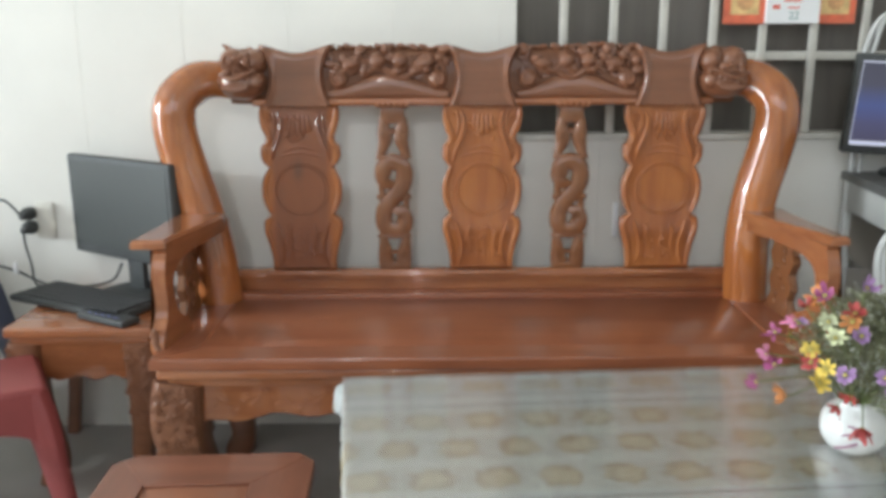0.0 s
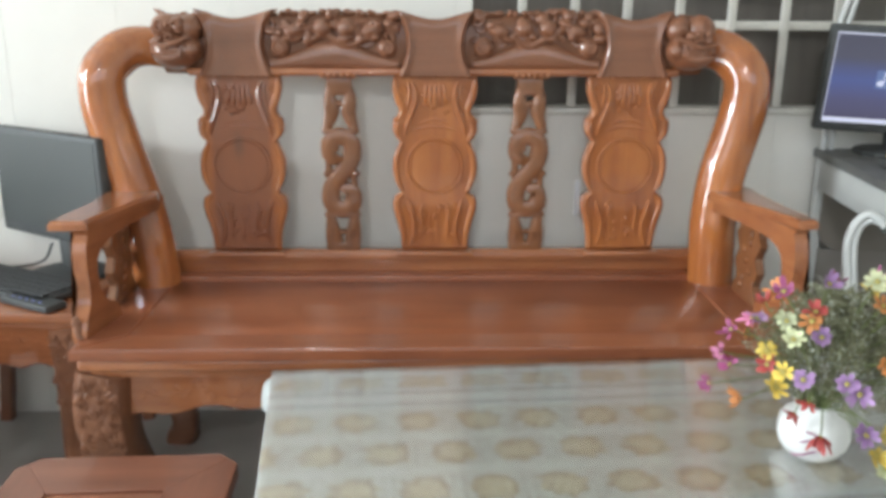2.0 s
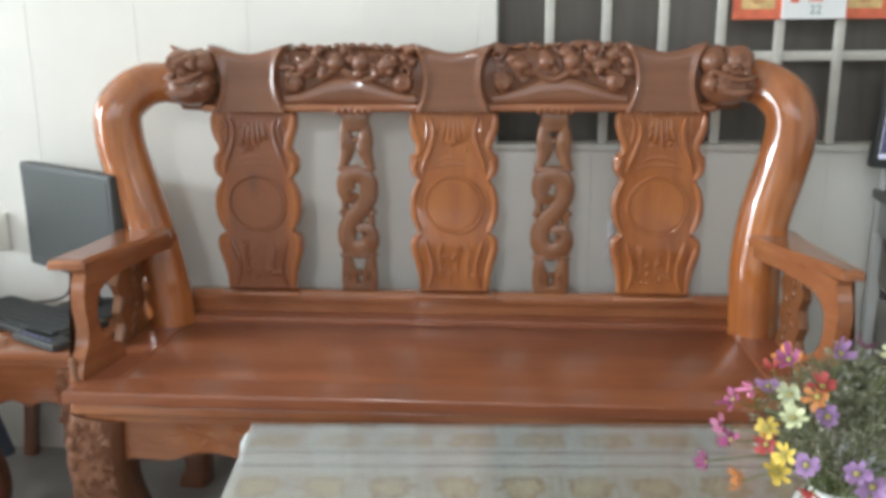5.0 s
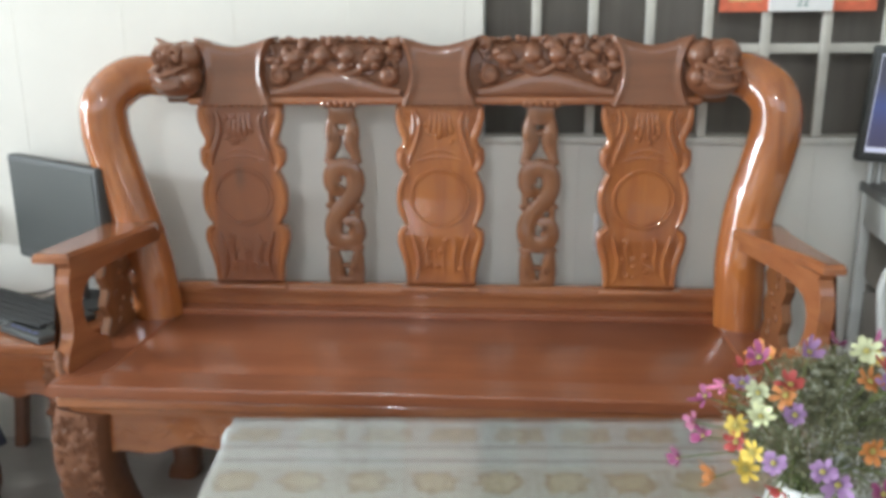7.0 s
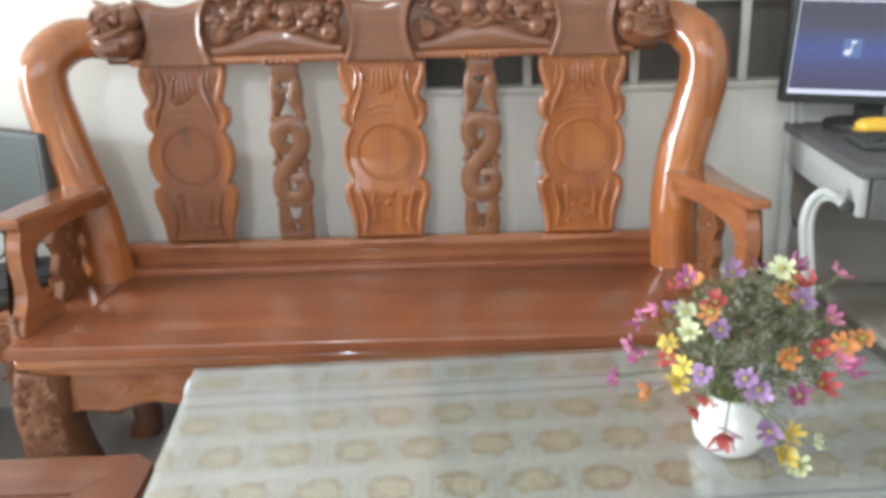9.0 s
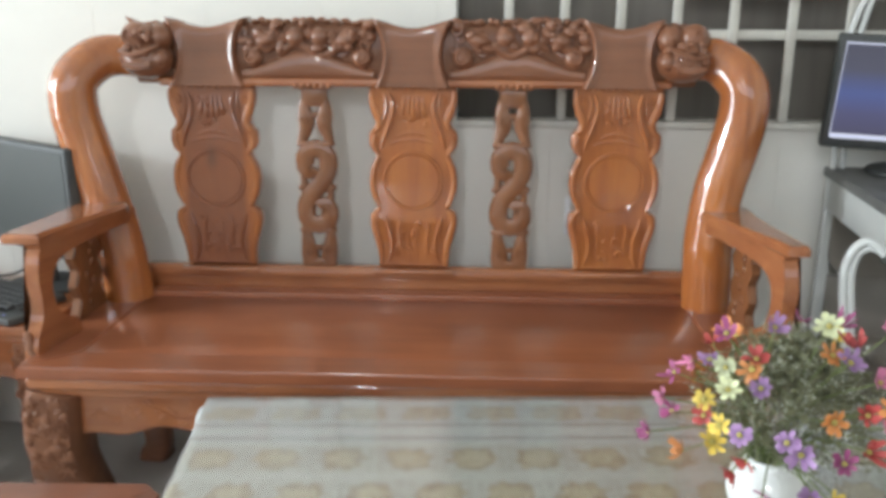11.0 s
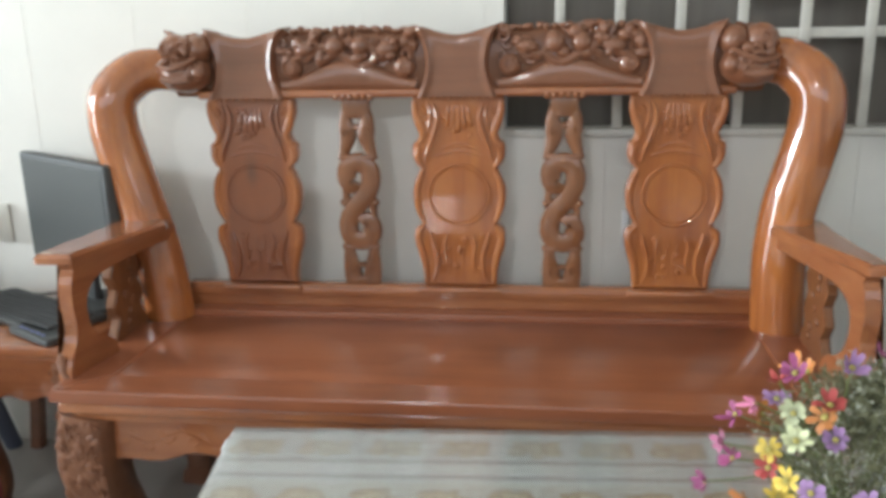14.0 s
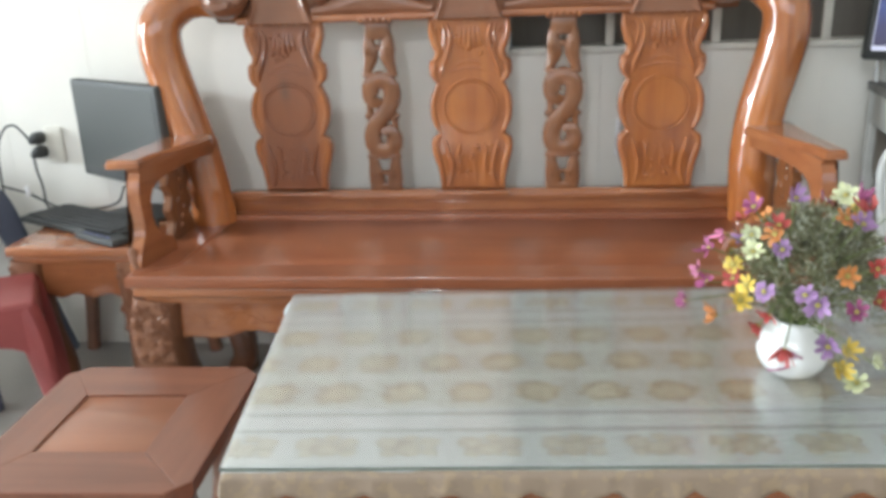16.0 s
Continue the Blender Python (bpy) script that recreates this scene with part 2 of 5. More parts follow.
screen_icon = glow("lit_screen_icon", (0.20, 0.30, 0.62), 0.6)
blue_led = glow("blue_led", (0.15, 0.22, 0.8), 0.5)

glass = mat("table_glass", (0.975, 0.985, 0.975), 0.02)
bsdf(glass).inputs["Transmission Weight"].default_value = 1.0
bsdf(glass).inputs["IOR"].default_value = 1.05
# upper side of the rolled sheet: its gloss is drawn out along the depth of the table
glass_upper = mat("table_glass_upper", (0.975, 0.985, 0.975), 0.02)
bsdf(glass_upper).inputs["Transmission Weight"].default_value = 1.0
bsdf(glass_upper).inputs["IOR"].default_value = 1.2
gloss = node(glass_upper, "ShaderNodeBsdfAnisotropic", Roughness=0.25, Anisotropy=0.68)
across = node(glass_upper, "ShaderNodeCombineXYZ", X=1.0, Y=0.06)
link(glass_upper, across.outputs[0], gloss.inputs["Tangent"])
slant = node(glass_upper, "ShaderNodeLayerWeight", Blend=0.5)
share = node(glass_upper, "ShaderNodeMapRange")
for slot, value in ((1, 0.15), (2, 0.85), (3, 0.05), (4, 0.80)):
    share.inputs[slot].default_value = value
link(glass_upper, slant.outputs["Facing"], share.inputs[0])
blend = glass_upper.node_tree.nodes.new("ShaderNodeMixShader")
link(glass_upper, share.outputs[0], blend.inputs[0])
link(glass_upper, bsdf(glass_upper).outputs[0], blend.inputs[1])
link(glass_upper, gloss.outputs[0], blend.inputs[2])
link(glass_upper, blend.outputs[0], glass_upper.node_tree.nodes["Material Output"].inputs["Surface"])
glass_edge = plaster("glass_edge", (0.175, 0.200, 0.172), 0.42, 20, 0.2, 0.0)


def cloth_material():
    """Printed table cloth: pale ground, staggered gold roses in rows, line bands and a flower border along both long edges."""
    m = mat("printed_cloth", (0.6, 0.6, 0.55), 0.6, 0.0, 0.2)
    bsdf(m).inputs["Coat Roughness"].default_value = 0.30
    nt = m.node_tree

    def mth(op, a, b=None, c=None):
        n = nt.nodes.new("ShaderNodeMath")
        n.operation = op
        for k, val in enumerate((a, b, c)):
            if val is None:
                continue
            if isinstance(val, (int, float)):
                n.inputs[k].default_value = val
            else:
                nt.links.new(val, n.inputs[k])
        return n.outputs[0]

    co = nt.nodes.new("ShaderNodeTexCoord")
    wob = node(m, "ShaderNodeTexNoise", Scale=14.0, Detail=2.0)
    nt.links.new(co.outputs["Object"], wob.inputs["Vector"])
    sep = nt.nodes.new("ShaderNodeSeparateXYZ")
    nt.links.new(co.outputs["Object"], sep.inputs[0])
    wv = mth("MULTIPLY_ADD", wob.outputs[0], 0.005, -0.0025)
    u, v = mth("ADD", sep.outputs["X"], wv), mth("ADD", sep.outputs["Y"], wv)

    petal = node(m, "ShaderNodeTexVoronoi", Scale=64.0)
    petal.feature = "DISTANCE_TO_EDGE"
    nt.links.new(co.outputs["Object"], petal.inputs["Vector"])
    crack = mth("LESS_THAN", petal.outputs["Distance"], 0.085)
    fine = node(m, "ShaderNodeTexNoise", Scale=70.0, Detail=2.0)
    nt.links.new(co.outputs["Object"], fine.inputs["Vector"])
    ragged = mth("MULTIPLY_ADD", fine.outputs[0], 0.9, -0.45)

    def rose(cu, cv, size, squash):
        """One rose drawn in line: a ragged, lobed patch, its outline and the petals within."""
        cv2 = mth("MULTIPLY", cv, squash)
        r = mth("POWER", mth("ADD", mth("POWER", mth("ABSOLUTE", cu), 2.6), mth("POWER", mth("ABSOLUTE", cv2), 2.6)), 1 / 2.6)
        ang = mth("ARCTAN2", cv2, cu)
        edge = mth("MULTIPLY_ADD", mth("SINE", mth("MULTIPLY", ang, 8.0)), size * 0.08, mth("MULTIPLY_ADD", ragged, size, size))
        disc = mth("LESS_THAN", r, edge)
        rim = mth("MULTIPLY", disc, mth("GREATER_THAN", r, mth("SUBTRACT", edge, size * 0.12)))
        part_way = mth("DIVIDE", r, edge)
        whorl = mth("ABSOLUTE", mth("SUBTRACT", mth("PINGPONG", mth("MULTIPLY_ADD", part_way, 1.6, mth("MULTIPLY", mth("SINE", mth("MULTIPLY", ang, 5.0)), 0.10)), 0.5), 0.26))
        whorl = mth("MULTIPLY", disc, mth("LESS_THAN", whorl, 0.072))
        petals = mth("MULTIPLY", mth("MULTIPLY", disc, crack), mth("GREATER_THAN", part_way, 0.55))
        return r, disc, mth("MAXIMUM", mth("MAXIMUM", rim, whorl), petals)

    PU, PV = 0.104, 0.105
    row = mth("ROUND", mth("DIVIDE", v, PV))
    odd = mth("PINGPONG", row, 1.0)
    uu = mth("ADD", mth("DIVIDE", u, PU), mth("MULTIPLY", odd, 0.5))
    cu = mth("MULTIPLY", mth("SUBTRACT", uu, mth("ROUND", uu)), PU)
    cv = mth("SUBTRACT", v, mth("MULTIPLY", row, PV))
    av = mth("ABSOLUTE", v)
    field = mth("LESS_THAN", av, 0.155)
    r, disc, line = rose(cu, cv, 0.036, 1.12)
    disc, line = mth("MULTIPLY", disc, field), mth("MULTIPLY", line, field)
    # border of clustered flowers along both long edges
    bu = mth("DIVIDE", u, 0.115)
    bcu = mth("MULTIPLY", mth("SUBTRACT", bu, mth("ROUND", bu)), 0.115)
    bcv = mth("SUBTRACT", av, 0.262)
    cluster, cluster_line = None, None
    for du, dv, size in ((0.0, 0.006, 0.020), (-0.028, -0.009, 0.017), (0.028, -0.010, 0.016), (-0.027, 0.016, 0.011), (0.031, 0.014, 0.012), (0.003, -0.021, 0.011)):
        _, d1, l1 = rose(mth("SUBTRACT", bcu, du), mth("SUBTRACT", bcv, dv), size, 1.1)
        cluster = d1 if cluster is None else mth("MAXIMUM", cluster, d1)
        cluster_line = l1 if cluster_line is None else mth("MAXIMUM", cluster_line, l1)
    # line bands
    band = mth("MULTIPLY", mth("GREATER_THAN", av, 0.178), mth("LESS_THAN", av, 0.212))
    soft = mth("MULTIPLY_ADD", fine.outputs[0], 0.006, -0.003)
    lines = mth("MAXIMUM", mth("COMPARE", mth("ADD", av, soft), 0.172, 0.0042), mth("COMPARE", mth("ADD", av, soft), 0.218, 0.0042))
    row_line = mth("MULTIPLY", field, mth("GREATER_THAN", mth("ABSOLUTE", cv), 0.0465))
    # small upright sprigs between the roses of a row
    away = mth("SUBTRACT", mth("ABSOLUTE", cu), PU / 2)
    sprig = mth("COMPARE", mth("ABSOLUTE", mth("MULTIPLY_ADD", soft, 1.2, away)), 0.0075, 0.0042)
    sprig = mth("MULTIPLY", mth("MULTIPLY", sprig, field), mth("LESS_THAN", mth("ABSOLUTE", cv), 0.038))

    def over(base, fac, color, amount):
        n = nt.nodes.new("ShaderNodeMix")
        n.data_type = "RGBA"
        nt.links.new(mth("MULTIPLY", fac, amount), n.inputs["Factor"])
        nt.links.new(base, n.inputs["A"])
        n.inputs["B"].default_value = (*color, 1)
        return n.outputs["Result"]

    blot = node(m, "ShaderNodeTexNoise", Scale=9.0, Detail=4.0)
    nt.links.new(co.outputs["Object"], blot.inputs["Vector"])
    base = ramp(m, blot.outputs[0], [(0.3, (0.355, 0.380, 0.370)), (0.7, (0.415, 0.440, 0.430))])
    base = over(base, field, (0.360, 0.335, 0.250), 0.40)
    base = over(base, sprig, (0.250, 0.240, 0.190), 0.50)
    base = over(base, row_line, (0.420, 0.430, 0.410), 0.6)
    base = over(base, disc, (0.480, 0.375, 0.160), 0.58)
    base = over(base, line, (0.100, 0.060, 0.018), 0.66)
    base = over(base, cluster, (0.450, 0.365, 0.190), 0.50)
    base = over(base, cluster_line, (0.110, 0.070, 0.028), 0.58)
    base = over(base, band, (0.430, 0.440, 0.425), 0.6)
    base = over(base, lines, (0.165, 0.165, 0.145), 0.80)
    base = over(base, mth("GREATER_THAN", av, 0.3150), (0.27, 0.19, 0.125), 0.92)
    base = over(base, mth("MULTIPLY", mth("GREATER_THAN", av, 0.3150), mth("GREATER_THAN", fine.outputs[0], 0.55)), (0.40, 0.29, 0.16), 0.35)
    nt.links.new(base, bsdf(m).inputs["Base Color"])
    weave = node(m, "ShaderNodeTexNoise", Scale=900.0, Detail=1.0)
    nt.links.new(co.outputs["Object"], weave.inputs["Vector"])
    bump(m, weave.outputs[0], 0.15, 0.0005)
    return m


cloth_print = cloth_material()


# ---- mesh helpers ----
def mesh_object(name, bm, material, smooth=40):
    bmesh.ops.recalc_face_normals(bm, faces=bm.faces)
    me = bpy.data.meshes.new(name)
    bm.to_mesh(me)
    bm.free()
    me.materials.append(material)
    if smooth:
        me.shade_smooth()
        me.set_sharp_from_angle(angle=radians(smooth))
        for f in me.polygons:
            if len(f.vertices) > 10:
                f.use_smooth = False
    return new(name, me)


def part(name, bm, material, parent, label="", smooth=40):
    ob = mesh_object(name, bm, material, smooth)
    ob.parent = parent
    if label:
        tagged(ob, label)
    return ob


def thing(name, m, label, category, group="", kind=""):
    ob = new(name)
    ob.empty_display_size = 0.1
    ob.matrix_world = m
    return tagged(ob, label, category, group, kind)


def box(bm, c, s, bevel=0.0, m=None, seg=2):
    r = bmesh.ops.create_cube(bm, size=1.0, matrix=Matrix.Translation(c) @ Matrix.Diagonal((*s, 1)))
    vs = r["verts"]
    if bevel:
        es = list({e for v in vs for e in v.link_edges})
        g = bmesh.ops.bevel(bm, geom=es, offset=bevel, segments=seg, affect="EDGES", profile=0.5)
        vs = list({v for f in g["faces"] for v in f.verts} | {v for v in vs if v.is_valid})
    if m:
        bmesh.ops.transform(bm, matrix=m, verts=vs)
    return vs


def smooth_path(pts, n=6):
    """Catmull-Rom through tuples of any length."""
    pts = [np.array(p, float) for p in pts]
    q = [2 * pts[0] - pts[1], *pts, 2 * pts[-1] - pts[-2]]
    out = []
    for a, b, c, d in zip(q, q[1:], q[2:], q[3:]):
        for k in range(n):
            t = k / n
            out.append(0.5 * (2 * b + (c - a) * t + (2 * a - 5 * b + 4 * c - d) * t * t + (3 * b - a - 3 * c + d) * t ** 3))
    out.append(pts[-1])
    return out


def sweep(bm, rows, seg=10, square=2.0, up=(0, 0, 1), n=5, closed_ends=True):
    """Tube along rows of (x, y, z, half width, half height); the cross-section is a superellipse."""
    rows = smooth_path(rows, n) if n > 1 else [np.array(r, float) for r in rows]
    pts = [Vector(r[:3]) for r in rows]
    ref = Vector(up)
    rings = []
    for i, r in enumerate(rows):
        tan = (pts[min(i + 1, len(pts) - 1)] - pts[max(i - 1, 0)])
        tan = tan.normalized() if tan.length > 1e-9 else Vector((0, 0, 1))
        side = tan.cross(ref)
        if side.length < 1e-4:
            side = tan.cross(Vector((1, 0, 0.01)))
        side.normalize()
        ref2 = side.cross(tan).normalized()
        ref = ref2
        ring = []
        for k in range(seg):
            a = 2 * math.pi * k / seg
            ca, sa = math.cos(a), math.sin(a)
            ex = 2.0 / square
            px = math.copysign(abs(ca) ** ex, ca) * r[3]
            pz = math.copysign(abs(sa) ** ex, sa) * r[4]
            ring.append(bm.verts.new(pts[i] + side * px + ref2 * pz))
        rings.append(ring)
    for a, b in zip(rings, rings[1:]):
        for k in range(seg):
            bm.faces.new((a[k], a[(k + 1) % seg], b[(k + 1) % seg], b[k]))
    if closed_ends:
        bm.faces.new(rings[0])
        bm.faces.new(rings[-1])
    return rings


def tube(bm, pts, r, seg=8, n=5, up=(0, 0, 1)):
    k = len(pts) - 1
    rr = r if callable(r) else (lambda t: r)
    return sweep(bm, [(*p, rr(i / k), rr(i / k)) for i, p in enumerate(pts)], seg, 2.0, up, n)


def lathe(bm, profile, seg=28, c=(0, 0, 0)):
    rings = []
    for r, z in profile:
        rings.append([bm.verts.new((c[0] + r * math.cos(2 * math.pi * k / seg), c[1] + r * math.sin(2 * math.pi * k / seg), c[2] + z)) for k in range(seg)])
    for a, b in zip(rings, rings[1:]):
        for k in range(seg):
            bm.faces.new((a[k], a[(k + 1) % seg], b[(k + 1) % seg], b[k]))
    bm.faces.new(rings[0])
    bm.faces.new(rings[-1])


def slab(bm, outline, thick, m, bevel=0.004):
    """Extrudes an outline of (a, b) by thick; m takes (a, b, depth) into place."""
    lo = [bm.verts.new(m @ Vector((a, b, 0))) for a, b in outline]
    turn = sum(p[0] * q[1] - q[0] * p[1] for p, q in zip(outline, outline[1:] + outline[:1]))
    inner = bevel
    mid = [bm.verts.new(m @ Vector((a, b, thick - inner))) for a, b in outline]
    n = len(outline)
    hi = []
    for i, (a, b) in enumerate(outline):
        p, q = outline[i - 1], outline[(i + 1) % n]
        t1, t2 = Vector((a - p[0], b - p[1])).normalized(), Vector((q[0] - a, q[1] - b)).normalized()
        nx = Vector((-t1.y - t2.y, t1.x + t2.x)) * (1 if turn > 0 else -1)
        nx = nx.normalized() / max(0.6, math.sqrt(max(0.0, (1 + t1.dot(t2)) / 2)))
        hi.append(bm.verts.new(m @ Vector((a + nx.x * inner, b + nx.y * inner, thick))))
    for a, b in ((lo, mid), (mid, hi)):
        for k in range(n):
            bm.faces.new((a[k], a[(k + 1) % n], b[(k + 1) % n], b[k]))
    for ring in (lo, hi):
        bm.faces.new(ring)


def blob(bm, c, s, rot=(0, 0, 0), seg=8, rings=6):
    m = Matrix.LocRotScale(c, Euler([radians(a) for a in rot]), s)
    bmesh.ops.create_uvsphere(bm, u_segments=seg, v_segments=rings, radius=1.0, matrix=m)


def curl(bm, c, size, r, turns=1.25, flip=1, plane="xz", start=0.0, lift=0.0, seg=6):
    """A carved scroll: a spiral ridge lying in the plane of the front."""
    pts = []
    k = int(12 * turns) + 3
    for i in range(k):
        t = i / (k - 1)
        a = start + flip * t * turns * 2 * math.pi
        rad = size * (1 - 0.82 * t)
        x, z = c[0] + rad * math.cos(a), c[2] + rad * math.sin(a)
        w = r * (1.0 - 0.35 * t)
        pts.append((x, c[1] - lift * t, z, w, w))
    sweep(bm, pts, seg, 2.0, (0, -1, 0), 1)


# to the front: (a, b, depth) -> (a, -depth, b)
FRONT = Matrix(((1, 0, 0, 0), (0, 0, -1, 0), (0, 1, 0, 0), (0, 0, 0, 1)))


# ---- the room ----
WALL_Y = 2.52
WIN_X0, WIN_X1, WIN_Z0, WIN_Z1 = 0.105, 1.86, 0.908, 2.05


def structure(name, bm, material, label, category):
    return tagged(mesh_object(name, bm, material, 0), label, category, "", "structure")


bm = bmesh.new()
box(bm, (-1.20, -0.35, -0.05), (9.0, 6.2, 0.1))
floor = structure("floor", bm, floor_tile, "warm grey glazed tile floor", "floor")
bm = bmesh.new()
box(bm, (-1.20, -0.35, 3.75), (9.0, 6.2, 0.1))
structure("ceiling", bm, ceiling_paint, "plain white painted ceiling", "ceiling")

# north wall: core with the window opening, clad with upright panels
bm = bmesh.new()
X0, X1 = -5.7, 3.3
for (a, b, c, d) in ((X0, WIN_X0, 0, 3.7), (WIN_X1, X1, 0, 3.7), (WIN_X0, WIN_X1, 0, WIN_Z0), (WIN_X0, WIN_X1, WIN_Z1, 3.7)):
    box(bm, ((a + b) / 2, WALL_Y + 0.012 + 0.09, (c + d) / 2), (b - a, 0.18, d - c))
wall_north = structure("wall_north", bm, wall_paint, "cream wall clad with smooth upright panels", "wall")


def wall_panel(x0, x1, z0, z1):
    b = bmesh.new()
    box(b, ((x0 + x1) / 2, WALL_Y + 0.006, (z0 + z1) / 2), (x1 - x0 - 0.0003, 0.0118, z1 - z0), 0.0008, None, 1)
    part("panel", b, wall_paint, wall_north, "", 0)


seam = -1.143 - 0.3 * 16
while seam < X1:
    a, b = max(seam, X0), min(seam + 0.3, X1)
    cuts = sorted({a, b, *(w for w in (WIN_X0, WIN_X1) if a < w < b)})
    for p, q in zip(cuts, cuts[1:]):
        if q - p < 0.01:
            continue
        if p >= WIN_X0 - 1e-6 and q <= WIN_X1 + 1e-6:
            wall_panel(p, q, 0.0, WIN_Z0)
            wall_panel(p, q, WIN_Z1, 3.7)
        else:
            wall_panel(p, q, 0.0, 3.7)
    seam += 0.3

# west wall with the openings of its door and window
bm = bmesh.new()
for (a, b, c, d) in ((-3.4, -0.31, 0, 3.7), (-0.31, 0.91, 2.96, 3.7), (-0.31, 0.91, 0, 0.04), (0.91, 1.01, 0, 3.7), (1.01, 1.53, 0, 1.54), (1.01, 1.53, 1.90, 3.7), (1.53, 2.52, 0, 3.7)):
    box(bm, (-5.52, (a + b) / 2, (c + d) / 2), (0.2, b - a, d - c))
structure("wall_west", bm, side_paint, "cream painted wall with a glazed door and a small window", "wall")
# added out of view to block low light on the wall by the socket
bm = bmesh.new()
box(bm, (-2.30, 2.10, 0.41), (0.12, 0.72, 0.82), 0.004)
structure("shade_wall", bm, side_paint, "low cream wall out of view, added to shade the wall", "wall")
bm = bmesh.new()
box(bm, (3.2, -0.44, 1.85), (0.2, 5.92, 3.7))
structure("wall_east", bm, side_paint, "plain cream painted wall", "wall")
# unseen openings, made up to let in the fill and the small light
bm = bmesh.new()
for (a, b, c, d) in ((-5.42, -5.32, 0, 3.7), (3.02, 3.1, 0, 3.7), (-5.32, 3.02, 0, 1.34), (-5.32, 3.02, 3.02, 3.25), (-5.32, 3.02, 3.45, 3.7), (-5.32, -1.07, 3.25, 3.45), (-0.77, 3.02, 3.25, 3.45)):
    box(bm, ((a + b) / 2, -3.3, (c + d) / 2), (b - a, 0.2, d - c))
structure("wall_south", bm, side_paint, "cream painted wall with made-up openings for unseen light behind", "wall")

# window with painted bars; dark boards behind stand in for a dim room
window = thing("window_1", Matrix(), "barred window, pale painted grille, dark boards for the room behind", "window", "", "structure")
bm = bmesh.new()
box(bm, ((WIN_X0 + WIN_X1) / 2, WALL_Y + 0.045, WIN_Z0 - 0.003), (WIN_X1 - WIN_X0 - 0.004, 0.11, 0.018), 0.003)
part("window_sill", bm, bar_paint, window)


def upright_bar(x):
    b = bmesh.new()
    box(b, (x, WALL_Y + 0.006, (WIN_Z0 + WIN_Z1) / 2 + 0.004), (0.024, 0.014, WIN_Z1 - WIN_Z0 - 0.008), 0.003)
    part("bar", b, bar_paint, window)


for k in range(12):
    upright_bar(0.2395 + 0.1425 * k if k < 5 else 0.2235 + 0.1465 * k)
for z in (1.136, 1.72):
    bm = bmesh.new()
    box(bm, ((WIN_X0 + WIN_X1) / 2, WALL_Y + 0.019, z), (WIN_X1 - WIN_X0 - 0.004, 0.012, 0.025), 0.003)
    part("crossbar", bm, bar_paint, window)
# these boards are made up in place of the unlit room behind the bars
for k in range(4):
    bm = bmesh.new()
    w = (WIN_X1 - WIN_X0) / 4
    x = WIN_X0 + w * (k + 0.5)
    box(bm, (x, WALL_Y + 0.095, (WIN_Z0 + WIN_Z1) / 2), (w - 0.006, 0.02, WIN_Z1 - WIN_Z0), 0.003)
    part("shutter", bm, dim_room_paint, window)


# ---- carved hardwood bench ----
rng = random.Random(7)


def mirrored(rows, s):
    return [(s * r[0], *r[1:]) for r in rows]


def cabriole_leg(top_x, top_y, top_z, sx, sy, scale=1.0, carve=True, seed=1):
    """Bowed square leg with a carved knee; sx, sy: the outward directions."""
    b = bmesh.new()
    k = scale
    shape = ((1.0, 0.0, 0.060), (0.86, 0.007, 0.063), (0.70, 0.009, 0.063), (0.55, 0.0, 0.057), (0.40, -0.020, 0.047), (0.24, -0.042, 0.039), (0.12, -0.044, 0.038), (0.05, -0.030, 0.044), (0.0, -0.026, 0.046))
    rows = [(top_x + sx * o * k, top_y + sy * o * 0.8 * k, top_z * f, h * k, h * k) for f, o, h in shape]
    sweep(b, rows, 16, 4.0, (0, 1, 0), 5)
    if carve:
        r = random.Random(seed)
        for i in range(64):
            z = top_z * r.uniform(0.52, 0.97)
            x = top_x + sx * 0.004 * k + r.uniform(-0.046, 0.046) * k
            bulge = float(np.interp(z / top_z, [q[0] for q in shape[::-1]], [q[1] * 0.8 + q[2] for q in shape[::-1]])) * k
            y = top_y + sy * bulge
            if i % 3 == 0:
                curl(b, (x, y + sy * 0.001, z), r.uniform(0.010, 0.017) * k, 0.0024 * k, 1.1, r.choice((-1, 1)), "xz", r.uniform(0, 6))
            else:
                blob(b, (x, y, z), (r.uniform(0.010, 0.018) * k, 0.0022 * k, r.uniform(0.006, 0.011) * k), (0, r.uniform(0, 180), 0), 8, 6)
            if i % 2:
                continue
            blob(b, (top_x + sx * (bulge - 0.001), top_y + r.uniform(-0.030, 0.030) * k, z), (0.004 * k, 0.013 * k, 0.010 * k), (r.uniform(0, 180), 0, 0), 8, 6)
    return b


def scalloped(x0, x1, z_top, z_low, waves, depth):
    """Outline of an apron board with a waved lower edge."""
    pts = [(x0, z_top), (x0, z_low - depth)]
    n = 48
    for i in range(1, n):
        t = i / n
        e = min(t, 1 - t)
        drop = depth * (1 if e < 0.03 else 0.5 + 0.5 * math.cos(min(1, (e - 0.03) / 0.10) * math.pi))
        pts.append((x0 + (x1 - x0) * t, z_low - drop + 0.006 * math.sin(t * waves * 2 * math.pi)))
    pts += [(x1, z_low - depth), (x1, z_top)]
    return pts[::-1]


